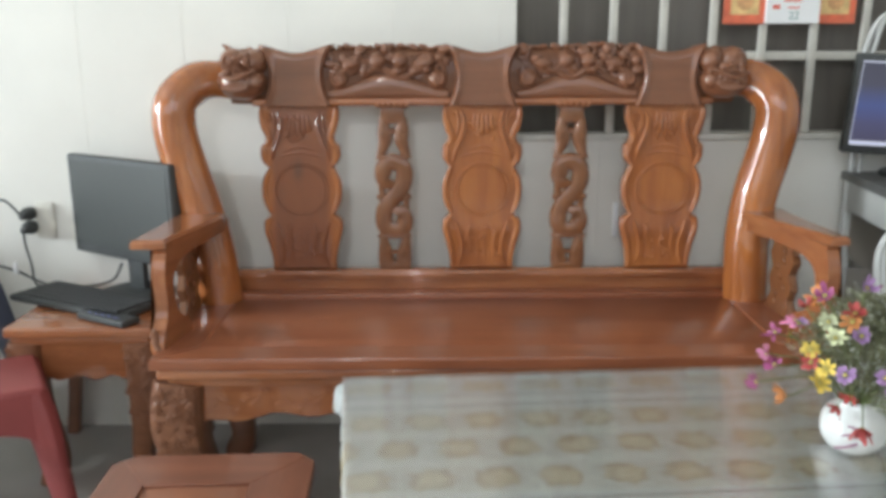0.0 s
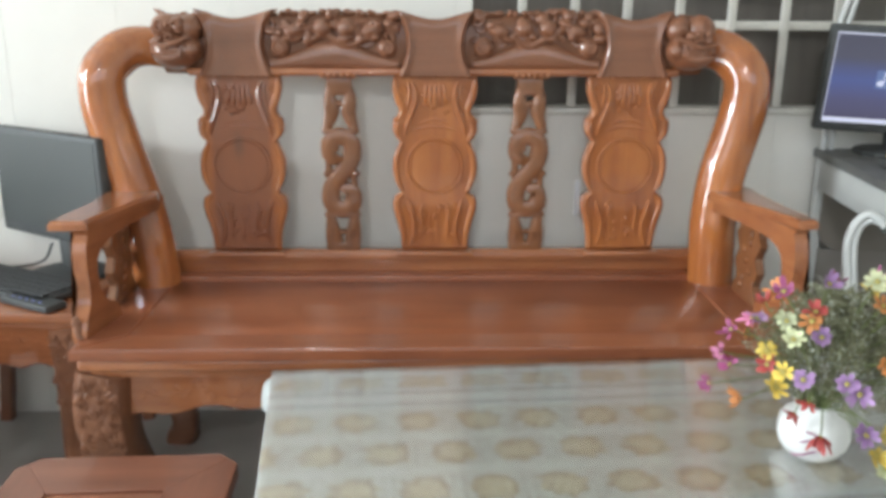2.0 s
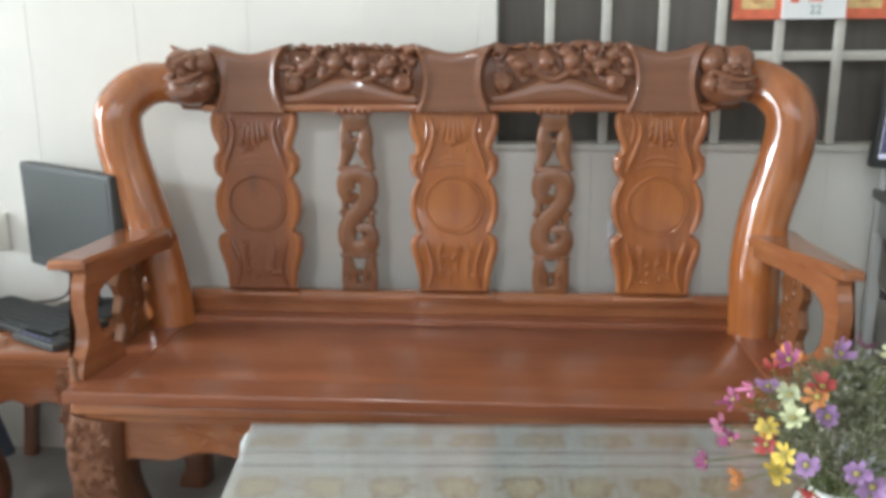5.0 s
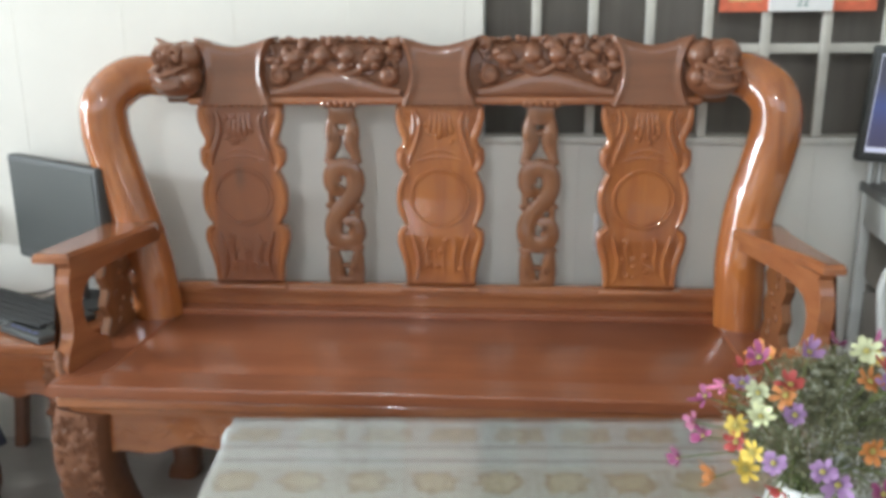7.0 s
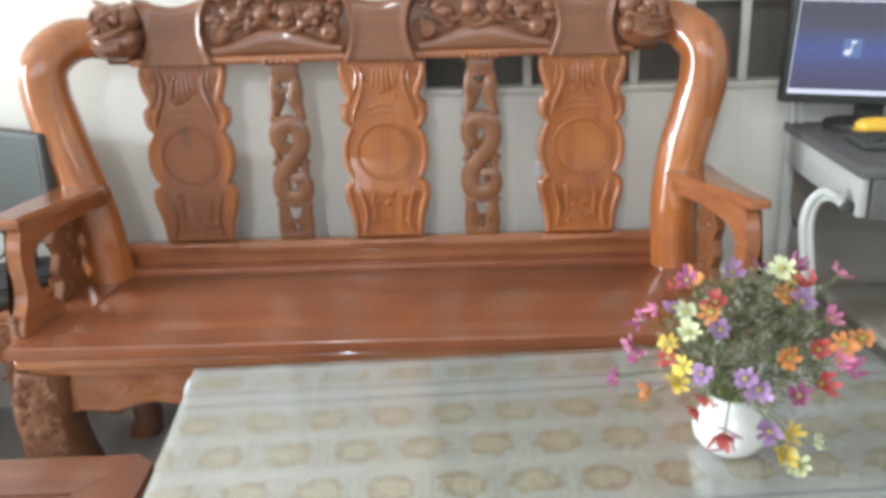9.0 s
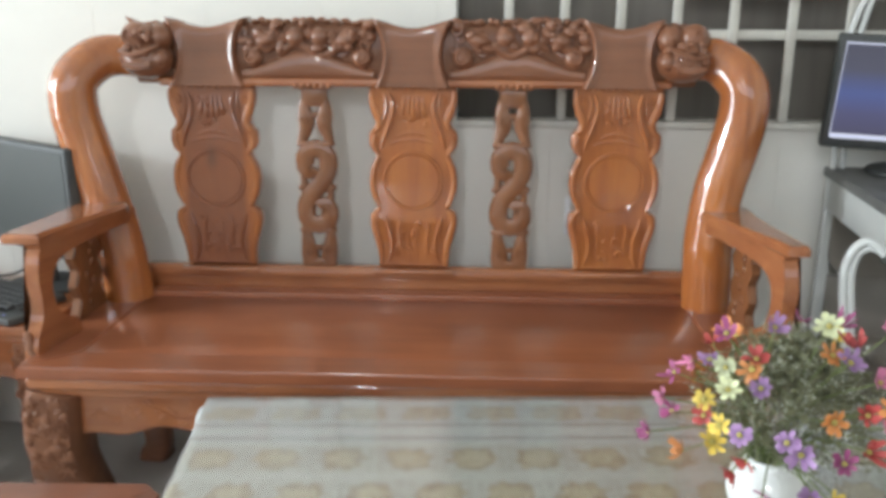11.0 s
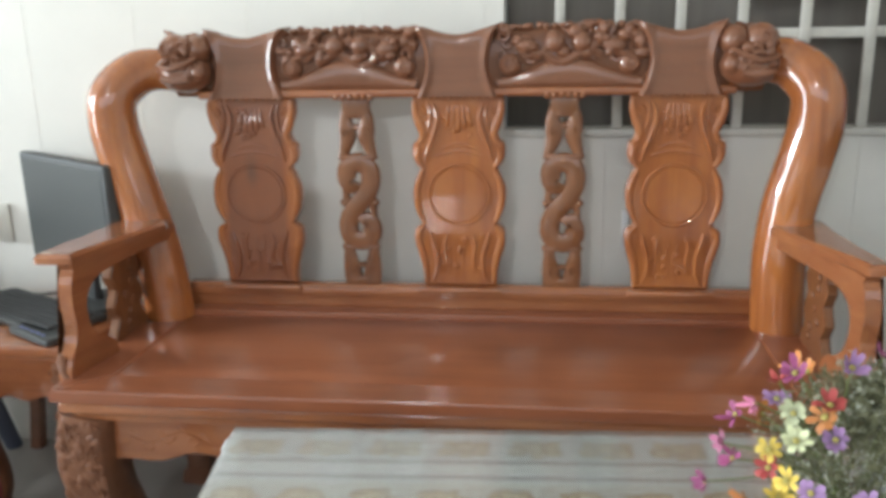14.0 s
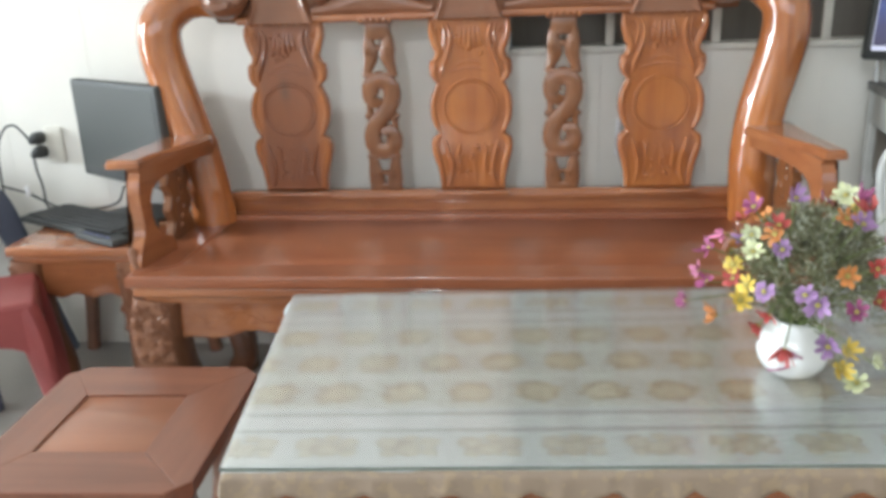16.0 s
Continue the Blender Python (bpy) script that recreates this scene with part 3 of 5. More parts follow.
PANEL_EDGE = [(1.012, 0.106), (0.998, 0.109), (0.972, 0.109), (0.945, 0.100), (0.922, 0.094), (0.905, 0.100), (0.897, 0.109), (0.882, 0.111), (0.866, 0.110), (0.850, 0.102), (0.841, 0.092), (0.826, 0.098), (0.800, 0.109), (0.775, 0.112), (0.745, 0.109), (0.722, 0.100), (0.703, 0.090), (0.694, 0.102), (0.684, 0.110), (0.660, 0.111), (0.640, 0.107), (0.610, 0.098), (0.580, 0.092), (0.545, 0.090)]


def back_panel(bench, x, seed, timber, label):
    r = random.Random(seed)
    edge = smooth_path(PANEL_EDGE, 3)
    right = [(w, z) for z, w in edge]
    left = [(-w, z) for z, w in edge[::-1]]
    b = bmesh.new()
    slab(b, right[::-1] + left[::-1], 0.030, Matrix.Translation((x, 0.014, 0)) @ FRONT, 0.006)
    p = part("back_panel", b, timber, bench, label)
    f = -0.0165
    # flat medallion in a thin ring
    b = bmesh.new()
    ring = [(x + 0.0735 * math.cos(a), f, 0.775 + 0.0735 * math.sin(a), 0.0032, 0.0032) for a in [2 * math.pi * i / 48 for i in range(49)]]
    sweep(b, ring, 8, 2.0, (0, -1, 0), 1)
    disc = [(0.0675 * math.cos(2 * math.pi * i / 48), 0.775 + 0.0675 * math.sin(2 * math.pi * i / 48)) for i in range(48)]
    slab(b, disc, 0.0045, Matrix.Translation((x, f + 0.003, 0)) @ FRONT, 0.002)
    part("medallion", b, timber, p)
    for s in (-1, 1):
        # waved leaves that follow the edge
        b = bmesh.new()
        for rows in (
            [(0.103, 1.000, 0.006), (0.101, 0.975, 0.009), (0.093, 0.948, 0.011), (0.084, 0.925, 0.010), (0.088, 0.906, 0.007), (0.098, 0.899, 0.005)],
            [(0.094, 0.890, 0.006), (0.099, 0.872, 0.009), (0.096, 0.856, 0.008), (0.086, 0.842, 0.005)],
            [(0.086, 0.834, 0.005), (0.098, 0.808, 0.008), (0.103, 0.775, 0.008), (0.099, 0.740, 0.008), (0.087, 0.708, 0.005)],
            [(0.085, 0.698, 0.005), (0.099, 0.684, 0.008), (0.101, 0.660, 0.009), (0.091, 0.626, 0.009), (0.084, 0.588, 0.008), (0.083, 0.556, 0.006)],
        ):
            sweep(b, [(x + s * w, f + 0.002, z, h, 0.0065) for w, z, h in rows], 10, 2.0, (0, -1, 0), 4)
        curl(b, (x + s * 0.086, f - 0.001, 0.974), 0.011, 0.0036, 1.1, s, "xz", 1.6)
        curl(b, (x + s * 0.095, f - 0.001, 0.676), 0.008, 0.0030, 1.2, -s, "xz", 1.2)
        part("side_leaf", b, timber, p)
        # inner ribbons, from the top corner to the medallion and from the medallion to the foot
        for top, rows in (
            (0.0085, [(0.060, 0.994, 0.004), (0.051, 0.970, 0.006), (0.053, 0.942, 0.007), (0.063, 0.910, 0.007), (0.074, 0.882, 0.006), (0.079, 0.856, 0.003)]),
            (0.0060, [(0.072, 0.996, 0.003), (0.066, 0.974, 0.004), (0.068, 0.948, 0.004), (0.076, 0.918, 0.003)]),
            (0.0075, [(0.072, 0.682, 0.004), (0.065, 0.655, 0.006), (0.056, 0.620, 0.006), (0.058, 0.585, 0.005), (0.067, 0.558, 0.003)]),
            (0.0055, [(0.030, 0.676, 0.003), (0.038, 0.650, 0.005), (0.034, 0.618, 0.004), (0.040, 0.580, 0.003)]),
        ):
            b = bmesh.new()
            last = len(rows) - 1
            sweep(b, [(x + s * w, f + 0.001, z, h, top * (0.45 if i in (0, last) else 1.0)) for i, (w, z, h) in enumerate(rows)], 8, 2.0, (0, -1, 0), 4)
            part("ribbon", b, timber, p)
    # hanging tassel between the ribbons
    b = bmesh.new()
    for k in range(5):
        a = -0.028 + 0.014 * k
        lo = 0.924 + 0.012 * abs(k - 2) / 2
        sweep(b, [(x + a * 0.8, f + 0.002, 0.988, 0.0040, 0.003), (x + a * 0.9, f + 0.0010, 0.962, 0.0056, 0.0056), (x + a, f + 0.0006, lo + 0.012, 0.0066, 0.0058), (x + a * 1.05, f + 0.002, lo, 0.0030, 0.002)], 8, 2.0, (0, -1, 0), 3)
    for i in range(12):
        blob(b, (x + r.uniform(-0.036, 0.036), f + 0.001, r.uniform(0.914, 0.978)), (r.uniform(0.004, 0.009), 0.0062, r.uniform(0.004, 0.009)), (0, r.uniform(0, 180), 0), 7, 5)
    part("tassel", b, timber, p)
    # collar over the medallion
    b = bmesh.new()
    for z, w in ((0.898, 0.040), (0.880, 0.058)):
        sweep(b, [(x + w * q, f + 0.001, z - 0.012 * q * q, 0.0032 * (1 - 0.5 * abs(q)), 0.0045) for q in (-1, -0.6, -0.2, 0.2, 0.6, 1)], 8, 2.0, (0, 0, 1), 4)
    part("collar", b, timber, p)
    # low leafy relief under the medallion
    b = bmesh.new()
    for a, top in ((-0.040, 0.668), (-0.014, 0.655), (0.013, 0.660), (0.038, 0.668)):
        curl(b, (x + a, f + 0.0018, top), 0.010, 0.0030, 1.0, 1 if a > 0 else -1, "xz", 1.5)
        sweep(b, [(x + a, f + 0.002, top - 0.008, 0.003, 0.003), (x + a * 0.9 + r.uniform(-0.009, 0.009), f + 0.0016, top - 0.040, 0.0052, 0.0030), (x + a * 0.75 + r.uniform(-0.006, 0.006), f + 0.0020, 0.590, 0.0044, 0.003), (x + a * 0.9, f + 0.002, 0.556, 0.003, 0.002)], 8, 2.0, (0, -1, 0), 4)
    for i in range(14):
        blob(b, (x + r.uniform(-0.055, 0.055), f + 0.0015, r.uniform(0.572, 0.672)), (r.uniform(0.004, 0.010), 0.0052, r.uniform(0.004, 0.009)), (0, r.uniform(0, 180), 0), 7, 5)
    part("leaf_relief", b, timber, p)


def twisted_splat(bench, x):
    b = bmesh.new()
    y = 0.0
    box(b, (x, y, 0.986), (0.068, 0.024, 0.056), 0.006)
    box(b, (x, y, 1.006), (0.084, 0.028, 0.014), 0.005)
    for s in (-1, 1):
        sweep(b, [(x + s * 0.022, y, 0.978, 0.013, 0.012), (x + s * 0.026, y, 0.956, 0.016, 0.013), (x + s * 0.024, y, 0.934, 0.021, 0.014), (x + s * 0.022, y, 0.916, 0.021, 0.014), (x + s * 0.027, y, 0.896, 0.017, 0.013), (x + s * 0.034, y, 0.876, 0.013, 0.013), (x + s * 0.036, y, 0.858, 0.011, 0.012)], 12, 2.6, (0, -1, 0), 4)
        sweep(b, [(x + s * 0.032, y, 0.642, 0.012, 0.013), (x + s * 0.030, y, 0.615, 0.017, 0.014), (x + s * 0.026, y, 0.580, 0.023, 0.014), (x + s * 0.022, y, 0.540, 0.024, 0.013)], 10, 3.0, (0, -1, 0), 4)
        for z in (0.866, 0.752, 0.640):
            blob(b, (x + s * 0.040, y - 0.003, z), (0.010, 0.012, 0.009), (0, 0, 0), 8, 6)
    rope = [(-0.010, 0.806), (-0.017, 0.797), (-0.028, 0.808), (-0.026, 0.838), (0.0, 0.852), (0.026, 0.836), (0.029, 0.802), (0.014, 0.768), (-0.014, 0.735), (-0.029, 0.704), (-0.026, 0.668), (0.0, 0.654), (0.026, 0.666), (0.029, 0.692), (0.018, 0.706), (0.009, 0.698)]
    sweep(b, [(x + a, y - 0.004, z, 0.0245, 0.013) for a, z in rope], 10, 2.8, (0, -1, 0), 4)
    # bridges that leave small openings, with scrolls on the foot
    blob(b, (x, y, 0.937), (0.017, 0.012, 0.010), (0, 0, 0), 10, 6)
    blob(b, (x, y, 0.592), (0.014, 0.012, 0.008), (0, 0, 0), 10, 6)
    for s in (-1, 1):
        curl(b, (x + s * 0.026, y - 0.013, 0.585), 0.012, 0.0045, 1.1, s, "xz", 1.0)
        curl(b, (x + s * 0.024, y - 0.013, 0.925), 0.010, 0.0040, 1.1, -s, "xz", 2.0)
    for s, z in ((-1, 0.775), (1, 0.728)):
        sweep(b, [(x + s * 0.029, y, z + 0.034, 0.013, 0.012), (x + s * 0.034, y, z, 0.010, 0.012), (x + s * 0.030, y, z - 0.034, 0.013, 0.012)], 8, 2.0, (0, -1, 0), 4)
    for z in (0.866, 0.640):
        box(b, (x, y - 0.002, z), (0.084, 0.028, 0.013), 0.005)
    box(b, (x, y, 0.553), (0.086, 0.026, 0.02), 0.004)
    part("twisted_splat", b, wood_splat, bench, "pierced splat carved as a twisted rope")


CREST_TOP = [(0.0, 1.150), (0.04, 1.154), (0.09, 1.172), (0.14, 1.172), (0.24, 1.177), (0.34, 1.176), (0.42, 1.173), (0.46, 1.160), (0.51, 1.150), (0.56, 1.160), (0.61, 1.174), (0.66, 1.176), (0.70, 1.160)]


def crest_top(x):
    return float(np.interp(abs(x), [p[0] for p in CREST_TOP], [p[1] for p in CREST_TOP]))


def cartouche(bench, x):
    """Waisted block with a dipped top, its front hollowed between two raised side edges."""
    hw = [(1.010, 0.098), (1.022, 0.092), (1.05, 0.080), (1.085, 0.074), (1.115, 0.078), (1.14, 0.086), (1.155, 0.095), (1.170, 0.104)]
    zs, ws = [p[0] for p in hw], [p[1] for p in hw]
    b = bmesh.new()
    nu, nv = 28, 14
    front, back = [], []
    for i in range(nu + 1):
        u = -1 + 2 * i / nu
        z1 = 1.174 - 0.024 * math.cos(u * math.pi / 2) ** 1.2
        fr, bk = [], []
        for j in range(nv + 1):
            z = 1.010 + (z1 - 1.010) * j / nv
            px = x + u * float(np.interp(z, zs, ws))
            e = abs(u)
            depth = 0.038 + 0.006 * math.exp(-((e - 0.86) / 0.10) ** 2) - 0.030 * max(0, (e - 0.9) / 0.1) ** 2 - 0.008 * max(0, (j / nv - 0.9) / 0.1) ** 2
            fr.append(b.verts.new((px, -depth, z)))
            bk.append(b.verts.new((px, 0.026, z)))
        front.append(fr)
        back.append(bk)
    for i in range(nu):
        for j in range(nv):
            b.faces.new((front[i][j], front[i + 1][j], front[i + 1][j + 1], front[i][j + 1]))
            b.faces.new((back[i][j], back[i][j + 1], back[i + 1][j + 1], back[i + 1][j]))
        for j in (0, nv):
            b.faces.new((front[i][j], back[i][j], back[i + 1][j], front[i + 1][j]))
    for i in (0, nu):
        for j in range(nv):
            b.faces.new((front[i][j], front[i][j + 1], back[i][j + 1], back[i][j]))
    bmesh.ops.recalc_face_normals(b, faces=b.faces)
    c = part("cartouche", b, wood_carved, bench, "smooth waisted block", 50)
    bead_row(c, x, 11)


def bead_row(parent, x, count):
    bead = None
    for i in range(count):
        if bead is None:
            b = bmesh.new()
            blob(b, (0, 0, 0), (0.0055, 0.006, 0.0080), (0, 0, 0), 8, 6)
            o = part("bead", b, wood_x, parent)
            bead = o.data
        else:
            o = new("bead", bead)
            o.parent = parent
        o.location = (x + (i - (count - 1) / 2) * 0.0165, -0.032, 1.012)


def dragon_carving(bench, x0, x1, seed):
    """Pierced carving of scrolls, coils and clouds."""
    r = random.Random(seed)
    b = bmesh.new()
    w = x1 - x0
    s = 1 if x1 > x0 else -1
    L = abs(w)
    # broad flattened body arched over the lower half, rolled into volutes at both ends
    body = [(0.0, 1.052), (0.10, 1.058), (0.24, 1.074), (0.38, 1.092), (0.5, 1.098), (0.62, 1.092), (0.76, 1.074), (0.90, 1.058), (1.0, 1.052)]
    sweep(b, [(x0 + w * t, -0.010, (1.024 + top) / 2, (top - 1.024) / 2, 0.022) for t, top in body], 16, 2.6, (0, -1, 0), 4)
    for e, turn in ((x0 + w * 0.085, 1), (x1 - w * 0.085, -1)):
        blob(b, (e, -0.022, 1.080), (0.026, 0.020, 0.027), (0, 0, 0), 14, 9)
        curl(b, (e, -0.040, 1.080), 0.019, 0.0040, 1.2, turn * s, "xz", 2.0)
    for f in (0.40, 0.585):
        blob(b, (x0 + w * f, -0.026, 1.128), (0.024, 0.020, 0.023), (0, 0, 0), 14, 9)
    # coiled bodies that cross between the balls and the ends
    for start, end, lift in ((0.12, 0.40, 0.012), (0.58, 0.90, 0.010), (0.30, 0.72, -0.006)):
        pts = [(x0 + w * (start + (end - start) * t), -0.022, 1.104 + lift + 0.014 * math.sin(t * 7 + seed + start * 9)) for t in [i / 8 for i in range(9)]]
        tube(b, pts, lambda t: 0.013 - 0.005 * abs(t - 0.4), 8, 4, (0, -1, 0))
    for f in (0.20, 0.80):
        # snout, brow and jaw of a beast's head
        c0 = x0 + w * f
        blob(b, (c0, -0.026, 1.122), (0.030, 0.018, 0.018), (0, 12 * s, 0), 12, 8)
        blob(b, (c0 - 0.016 * s, -0.036, 1.136), (0.010, 0.008, 0.009), (0, 0, 0), 10, 7)
        sweep(b, [(c0 + 0.010 * s, -0.030, 1.106, 0.008, 0.008), (c0 + 0.030 * s, -0.030, 1.100, 0.007, 0.007), (c0 + 0.040 * s, -0.026, 1.108, 0.004, 0.004)], 8, 2.0, (0, -1, 0), 4)
    for i in range(int(L * 120)):
        t = r.random()
        x = x0 + w * t
        z = r.uniform(1.095, crest_top(x) - 0.012)
        if r.random() < 0.5:
            curl(b, (x, -0.016 - r.uniform(0, 0.010), z), r.uniform(0.012, 0.020), r.uniform(0.005, 0.008), r.uniform(0.8, 1.2), r.choice((-1, 1)), "xz", r.uniform(0, 6.28), 0.006)
        else:
            blob(b, (x, -0.018 - r.uniform(0, 0.012), z), (r.uniform(0.012, 0.022), 0.014, r.uniform(0.010, 0.017)), (r.uniform(-30, 30), r.uniform(0, 180), 0), 8, 6)
    # low rounded knobs along the top
    for i in range(int(L * 50)):
        t = (i + r.uniform(0.2, 0.8)) / int(L * 50)
        x = x0 + w * t
        blob(b, (x, -0.008, crest_top(x) - 0.010 + r.uniform(-0.003, 0.002)), (r.uniform(0.010, 0.018), 0.012, r.uniform(0.006, 0.010)), (0, r.uniform(-25, 25), 0), 8, 6)
    part("carving", b, wood_carved, bench, "pierced carving of scrolls and coils")


def dragon_head(bench, s, seed):
    """Carved knob that ends the crest and overlaps the bent post."""
    r = random.Random(seed)
    b = bmesh.new()
    blob(b, (s * 0.650, -0.034, 1.074), (0.066, 0.054, 0.049), (0, 0, 0), 18, 12)
    blob(b, (s * 0.668, -0.038, 1.128), (0.040, 0.044, 0.036), (0, 0, 0), 14, 9)
    blob(b, (s * 0.614, -0.034, 1.126), (0.032, 0.040, 0.034), (0, 0, 0), 12, 8)
    blob(b, (s * 0.606, -0.066, 1.076), (0.020, 0.018, 0.022), (0, 0, 0), 12, 8)
    if s < 0:
        sweep(b, [(s * 0.665, -0.020, 1.146, 0.014, 0.016), (s * 0.684, -0.020, 1.160, 0.009, 0.011), (s * 0.702, -0.018, 1.172, 0.002, 0.003)], 8, 2.0, (0, -1, 0), 4)
    for k, (hx, hz) in enumerate(((0.605, 1.158), (0.628, 1.160), (0.650, 1.156), (0.672, 1.148))):
        blob(b, (s * hx, -0.014, hz - 0.004), (0.014, 0.014, 0.010), (0, 15 * (k % 2), 0), 9, 6)
    # lips of the open mouth
    sweep(b, [(s * 0.702, -0.074, 1.094, 0.006, 0.007), (s * 0.668, -0.088, 1.084, 0.008, 0.008), (s * 0.634, -0.086, 1.094, 0.007, 0.007), (s * 0.606, -0.076, 1.108, 0.005, 0.005)], 8, 2.0, (0, -1, 0), 4)
    sweep(b, [(s * 0.694, -0.080, 1.060, 0.006, 0.007), (s * 0.660, -0.084, 1.056, 0.009, 0.007), (s * 0.626, -0.082, 1.060, 0.007, 0.007)], 8, 2.0, (0, -1, 0), 4)
    for i in range(16):
        x, z = s * r.uniform(0.605, 0.690), r.uniform(1.045, 1.150)
        d = -0.034 - 0.054 * math.sqrt(max(0.0, 1 - ((abs(x) - 0.652) / 0.066) ** 2 - ((z - 1.095) / 0.075) ** 2))
        if i % 4 == 0:
            curl(b, (x, d, z), r.uniform(0.010, 0.015), 0.005, 1.0, r.choice((-1, 1)), "xz", r.uniform(0, 6.28))
        else:
            blob(b, (x, d + 0.004, z), (r.uniform(0.010, 0.017), 0.010, r.uniform(0.008, 0.013)), (0, r.uniform(0, 180), 0), 8, 6)
    part("carved_end", b, wood_carved, bench, "rounded carved scroll knob")


def make_bench():
    bench = thing("bench", pose(0.003, 2.400, 0), "long lacquered hardwood bench with carved back, empty, against the wall", "bench")
    # seat: framed board
    b = bmesh.new()
    box(b, (0, -0.265, 0.459), (1.38, 0.40, 0.022), 0.002)
    part("seat_board", b, wood_seat, bench, "wide polished seat board")
    for s in (-1, 1):
        b = bmesh.new()
        o = [(s * 0.69, -0.065), (s * 0.69, -0.445), (s * 0.79, -0.536), (s * 0.79, 0.04), (s * 0.69, 0.04)]
        slab(b, o if s < 0 else o[::-1], 0.026, Matrix.Translation((0, 0, 0.4460)), 0.004)
        part("seat_end", b, wood_seat, bench)
    b = bmesh.new()
    o = [(-0.79, -0.536), (0.79, -0.536), (0.69, -0.4458), (-0.69, -0.4458)]
    slab(b, o, 0.026, Matrix.Translation((0, 0, 0.4462)), 0.006)
    part("seat_front", b, wood_seat, bench)
    b = bmesh.new()
    box(b, (0, -0.010, 0.466), (1.38, 0.108, 0.038), 0.005)
    part("seat_back_ledge", b, wood_seat, bench)
    b = bmesh.new()
    box(b, (0, -0.255, 0.4305), (1.560, 0.548, 0.030), 0.010, None, 3)
    box(b, (0, -0.253, 0.4050), (1.520, 0.512, 0.022), 0.006)
    part("seat_frame", b, wood_x, bench, "moulded edge under the seat")
    b = bmesh.new()
    slab(b, scalloped(-0.70, 0.70, 0.396, 0.312, 9, 0.018), 0.024, Matrix.Translation((0, -0.468, 0)) @ FRONT, 0.004)
    r = random.Random(4)
    for half in (-1, 1):
        vine = [(half * (0.05 + 0.60 * i / 24), -0.4915, 0.353 + 0.014 * math.sin(i * 1.05)) for i in range(25)]
        tube(b, vine, lambda t: 0.0022, 6, 2, (0, -1, 0))
        for i in range(1, 25):
            x, _, z = vine[i]
            up = 1 if i % 2 else -1
            blob(b, (x + half * 0.006, -0.492, z + up * 0.012), (0.013, 0.0014, 0.0060), (0, -half * up * r.uniform(20, 50), 0), 7, 5)
            blob(b, (x - half * 0.008, -0.492, z - up * 0.009), (0.009, 0.0014, 0.0055), (0, half * up * r.uniform(10, 40), 0), 7, 5)
    for k in range(6):
        blob(b, (0.020 * math.cos(k * 1.047), -0.492, 0.353 + 0.020 * math.sin(k * 1.047)), (0.012, 0.004, 0.008), (0, -math.degrees(k * 1.047), 0), 8, 5)
    part("front_apron", b, wood_x, bench, "apron with shallow carving")
    for s in (-1, 1):
        b = bmesh.new()
        box(b, (s * 0.745, -0.24, 0.355), (0.022, 0.40, 0.078), 0.004)
        part("side_apron", b, wood_y, bench)
        part("leg", cabriole_leg(s * 0.738, -0.462, 0.398, s, -1, 1.0, True, 3 + s), wood_ground, bench, "bowed leg with carved knee")
        part("leg", cabriole_leg(s * 0.738, -0.030, 0.398, s, 1, 0.9, False), wood_carved, bench)
        # bent post, seat to crest
        rows = [(0.746, -0.066, 0.466, 0.061, 0.061), (0.748, -0.066, 0.56, 0.061, 0.061), (0.756, -0.065, 0.65, 0.061, 0.061), (0.779, -0.064, 0.76, 0.060, 0.060), (0.807, -0.062, 0.865, 0.060, 0.060), (0.824, -0.064, 0.95, 0.059, 0.059), (0.818, -0.060, 1.022, 0.057, 0.057), (0.776, -0.024, 1.070, 0.055, 0.053), (0.726, 0.000, 1.081, 0.052, 0.044), (0.672, 0.010, 1.072, 0.052, 0.036), (0.620, 0.010, 1.066, 0.054, 0.026)]
        # each post's bend is shifted sideways to fit the camera's view
        lean = -0.030 if s > 0 else -0.008
        rows = [(q[0] + s * lean * min(1.0, max(0.0, (q[2] - 0.50) / 0.28)) * (0.45 if q[0] < 0.72 and q[2] > 1 else 1.0), *q[1:]) for q in rows]
        if s < 0:
            rows[0], rows[1] = (rows[0][0] - 0.010, *rows[0][1:]), (rows[1][0] - 0.005, *rows[1][1:])
        b = bmesh.new()
        sweep(b, mirrored(rows, s), 24, 2.0, (0, -1, 0), 6)
        part("post", b, wood_z, bench, "thick bent post, highly polished")
        # arm board
        b = bmesh.new()
        plan = [(0.706, -0.100), (0.700, -0.125), (0.706, -0.17), (0.722, -0.24), (0.742, -0.32), (0.758, -0.39), (0.762, -0.426), (0.768, -0.436), (0.836, -0.436), (0.846, -0.428), (0.842, -0.38), (0.832, -0.28), (0.826, -0.16), (0.828, -0.07), (0.79, -0.05)]
        if s > 0:
            # narrower towards the front, flush with its bracket
            plan = [(a + 0.034 * min(1.0, max(0.0, (-c - 0.13) / 0.28)) if a < 0.78 else a, c) for a, c in plan]
        pl = [(s * a, c) for a, c in smooth_path(plan + [plan[0]], 3)[:-1]]
        slab(b, pl[::-1] if s < 0 else pl, 0.021, Matrix.Translation((0, 0, 0.708)), 0.008)
        part("armrest", b, wood_y, bench, "broad flat armrest")
        # bracket cut to a C, from the post under the armrest and down to the seat
        b = bmesh.new()
        outer = [(-0.060, 0.7085), (-0.405, 0.7085), (-0.428, 0.696), (-0.440, 0.665), (-0.444, 0.625), (-0.440, 0.580), (-0.446, 0.545), (-0.466, 0.508), (-0.474, 0.482), (-0.474, 0.462)]
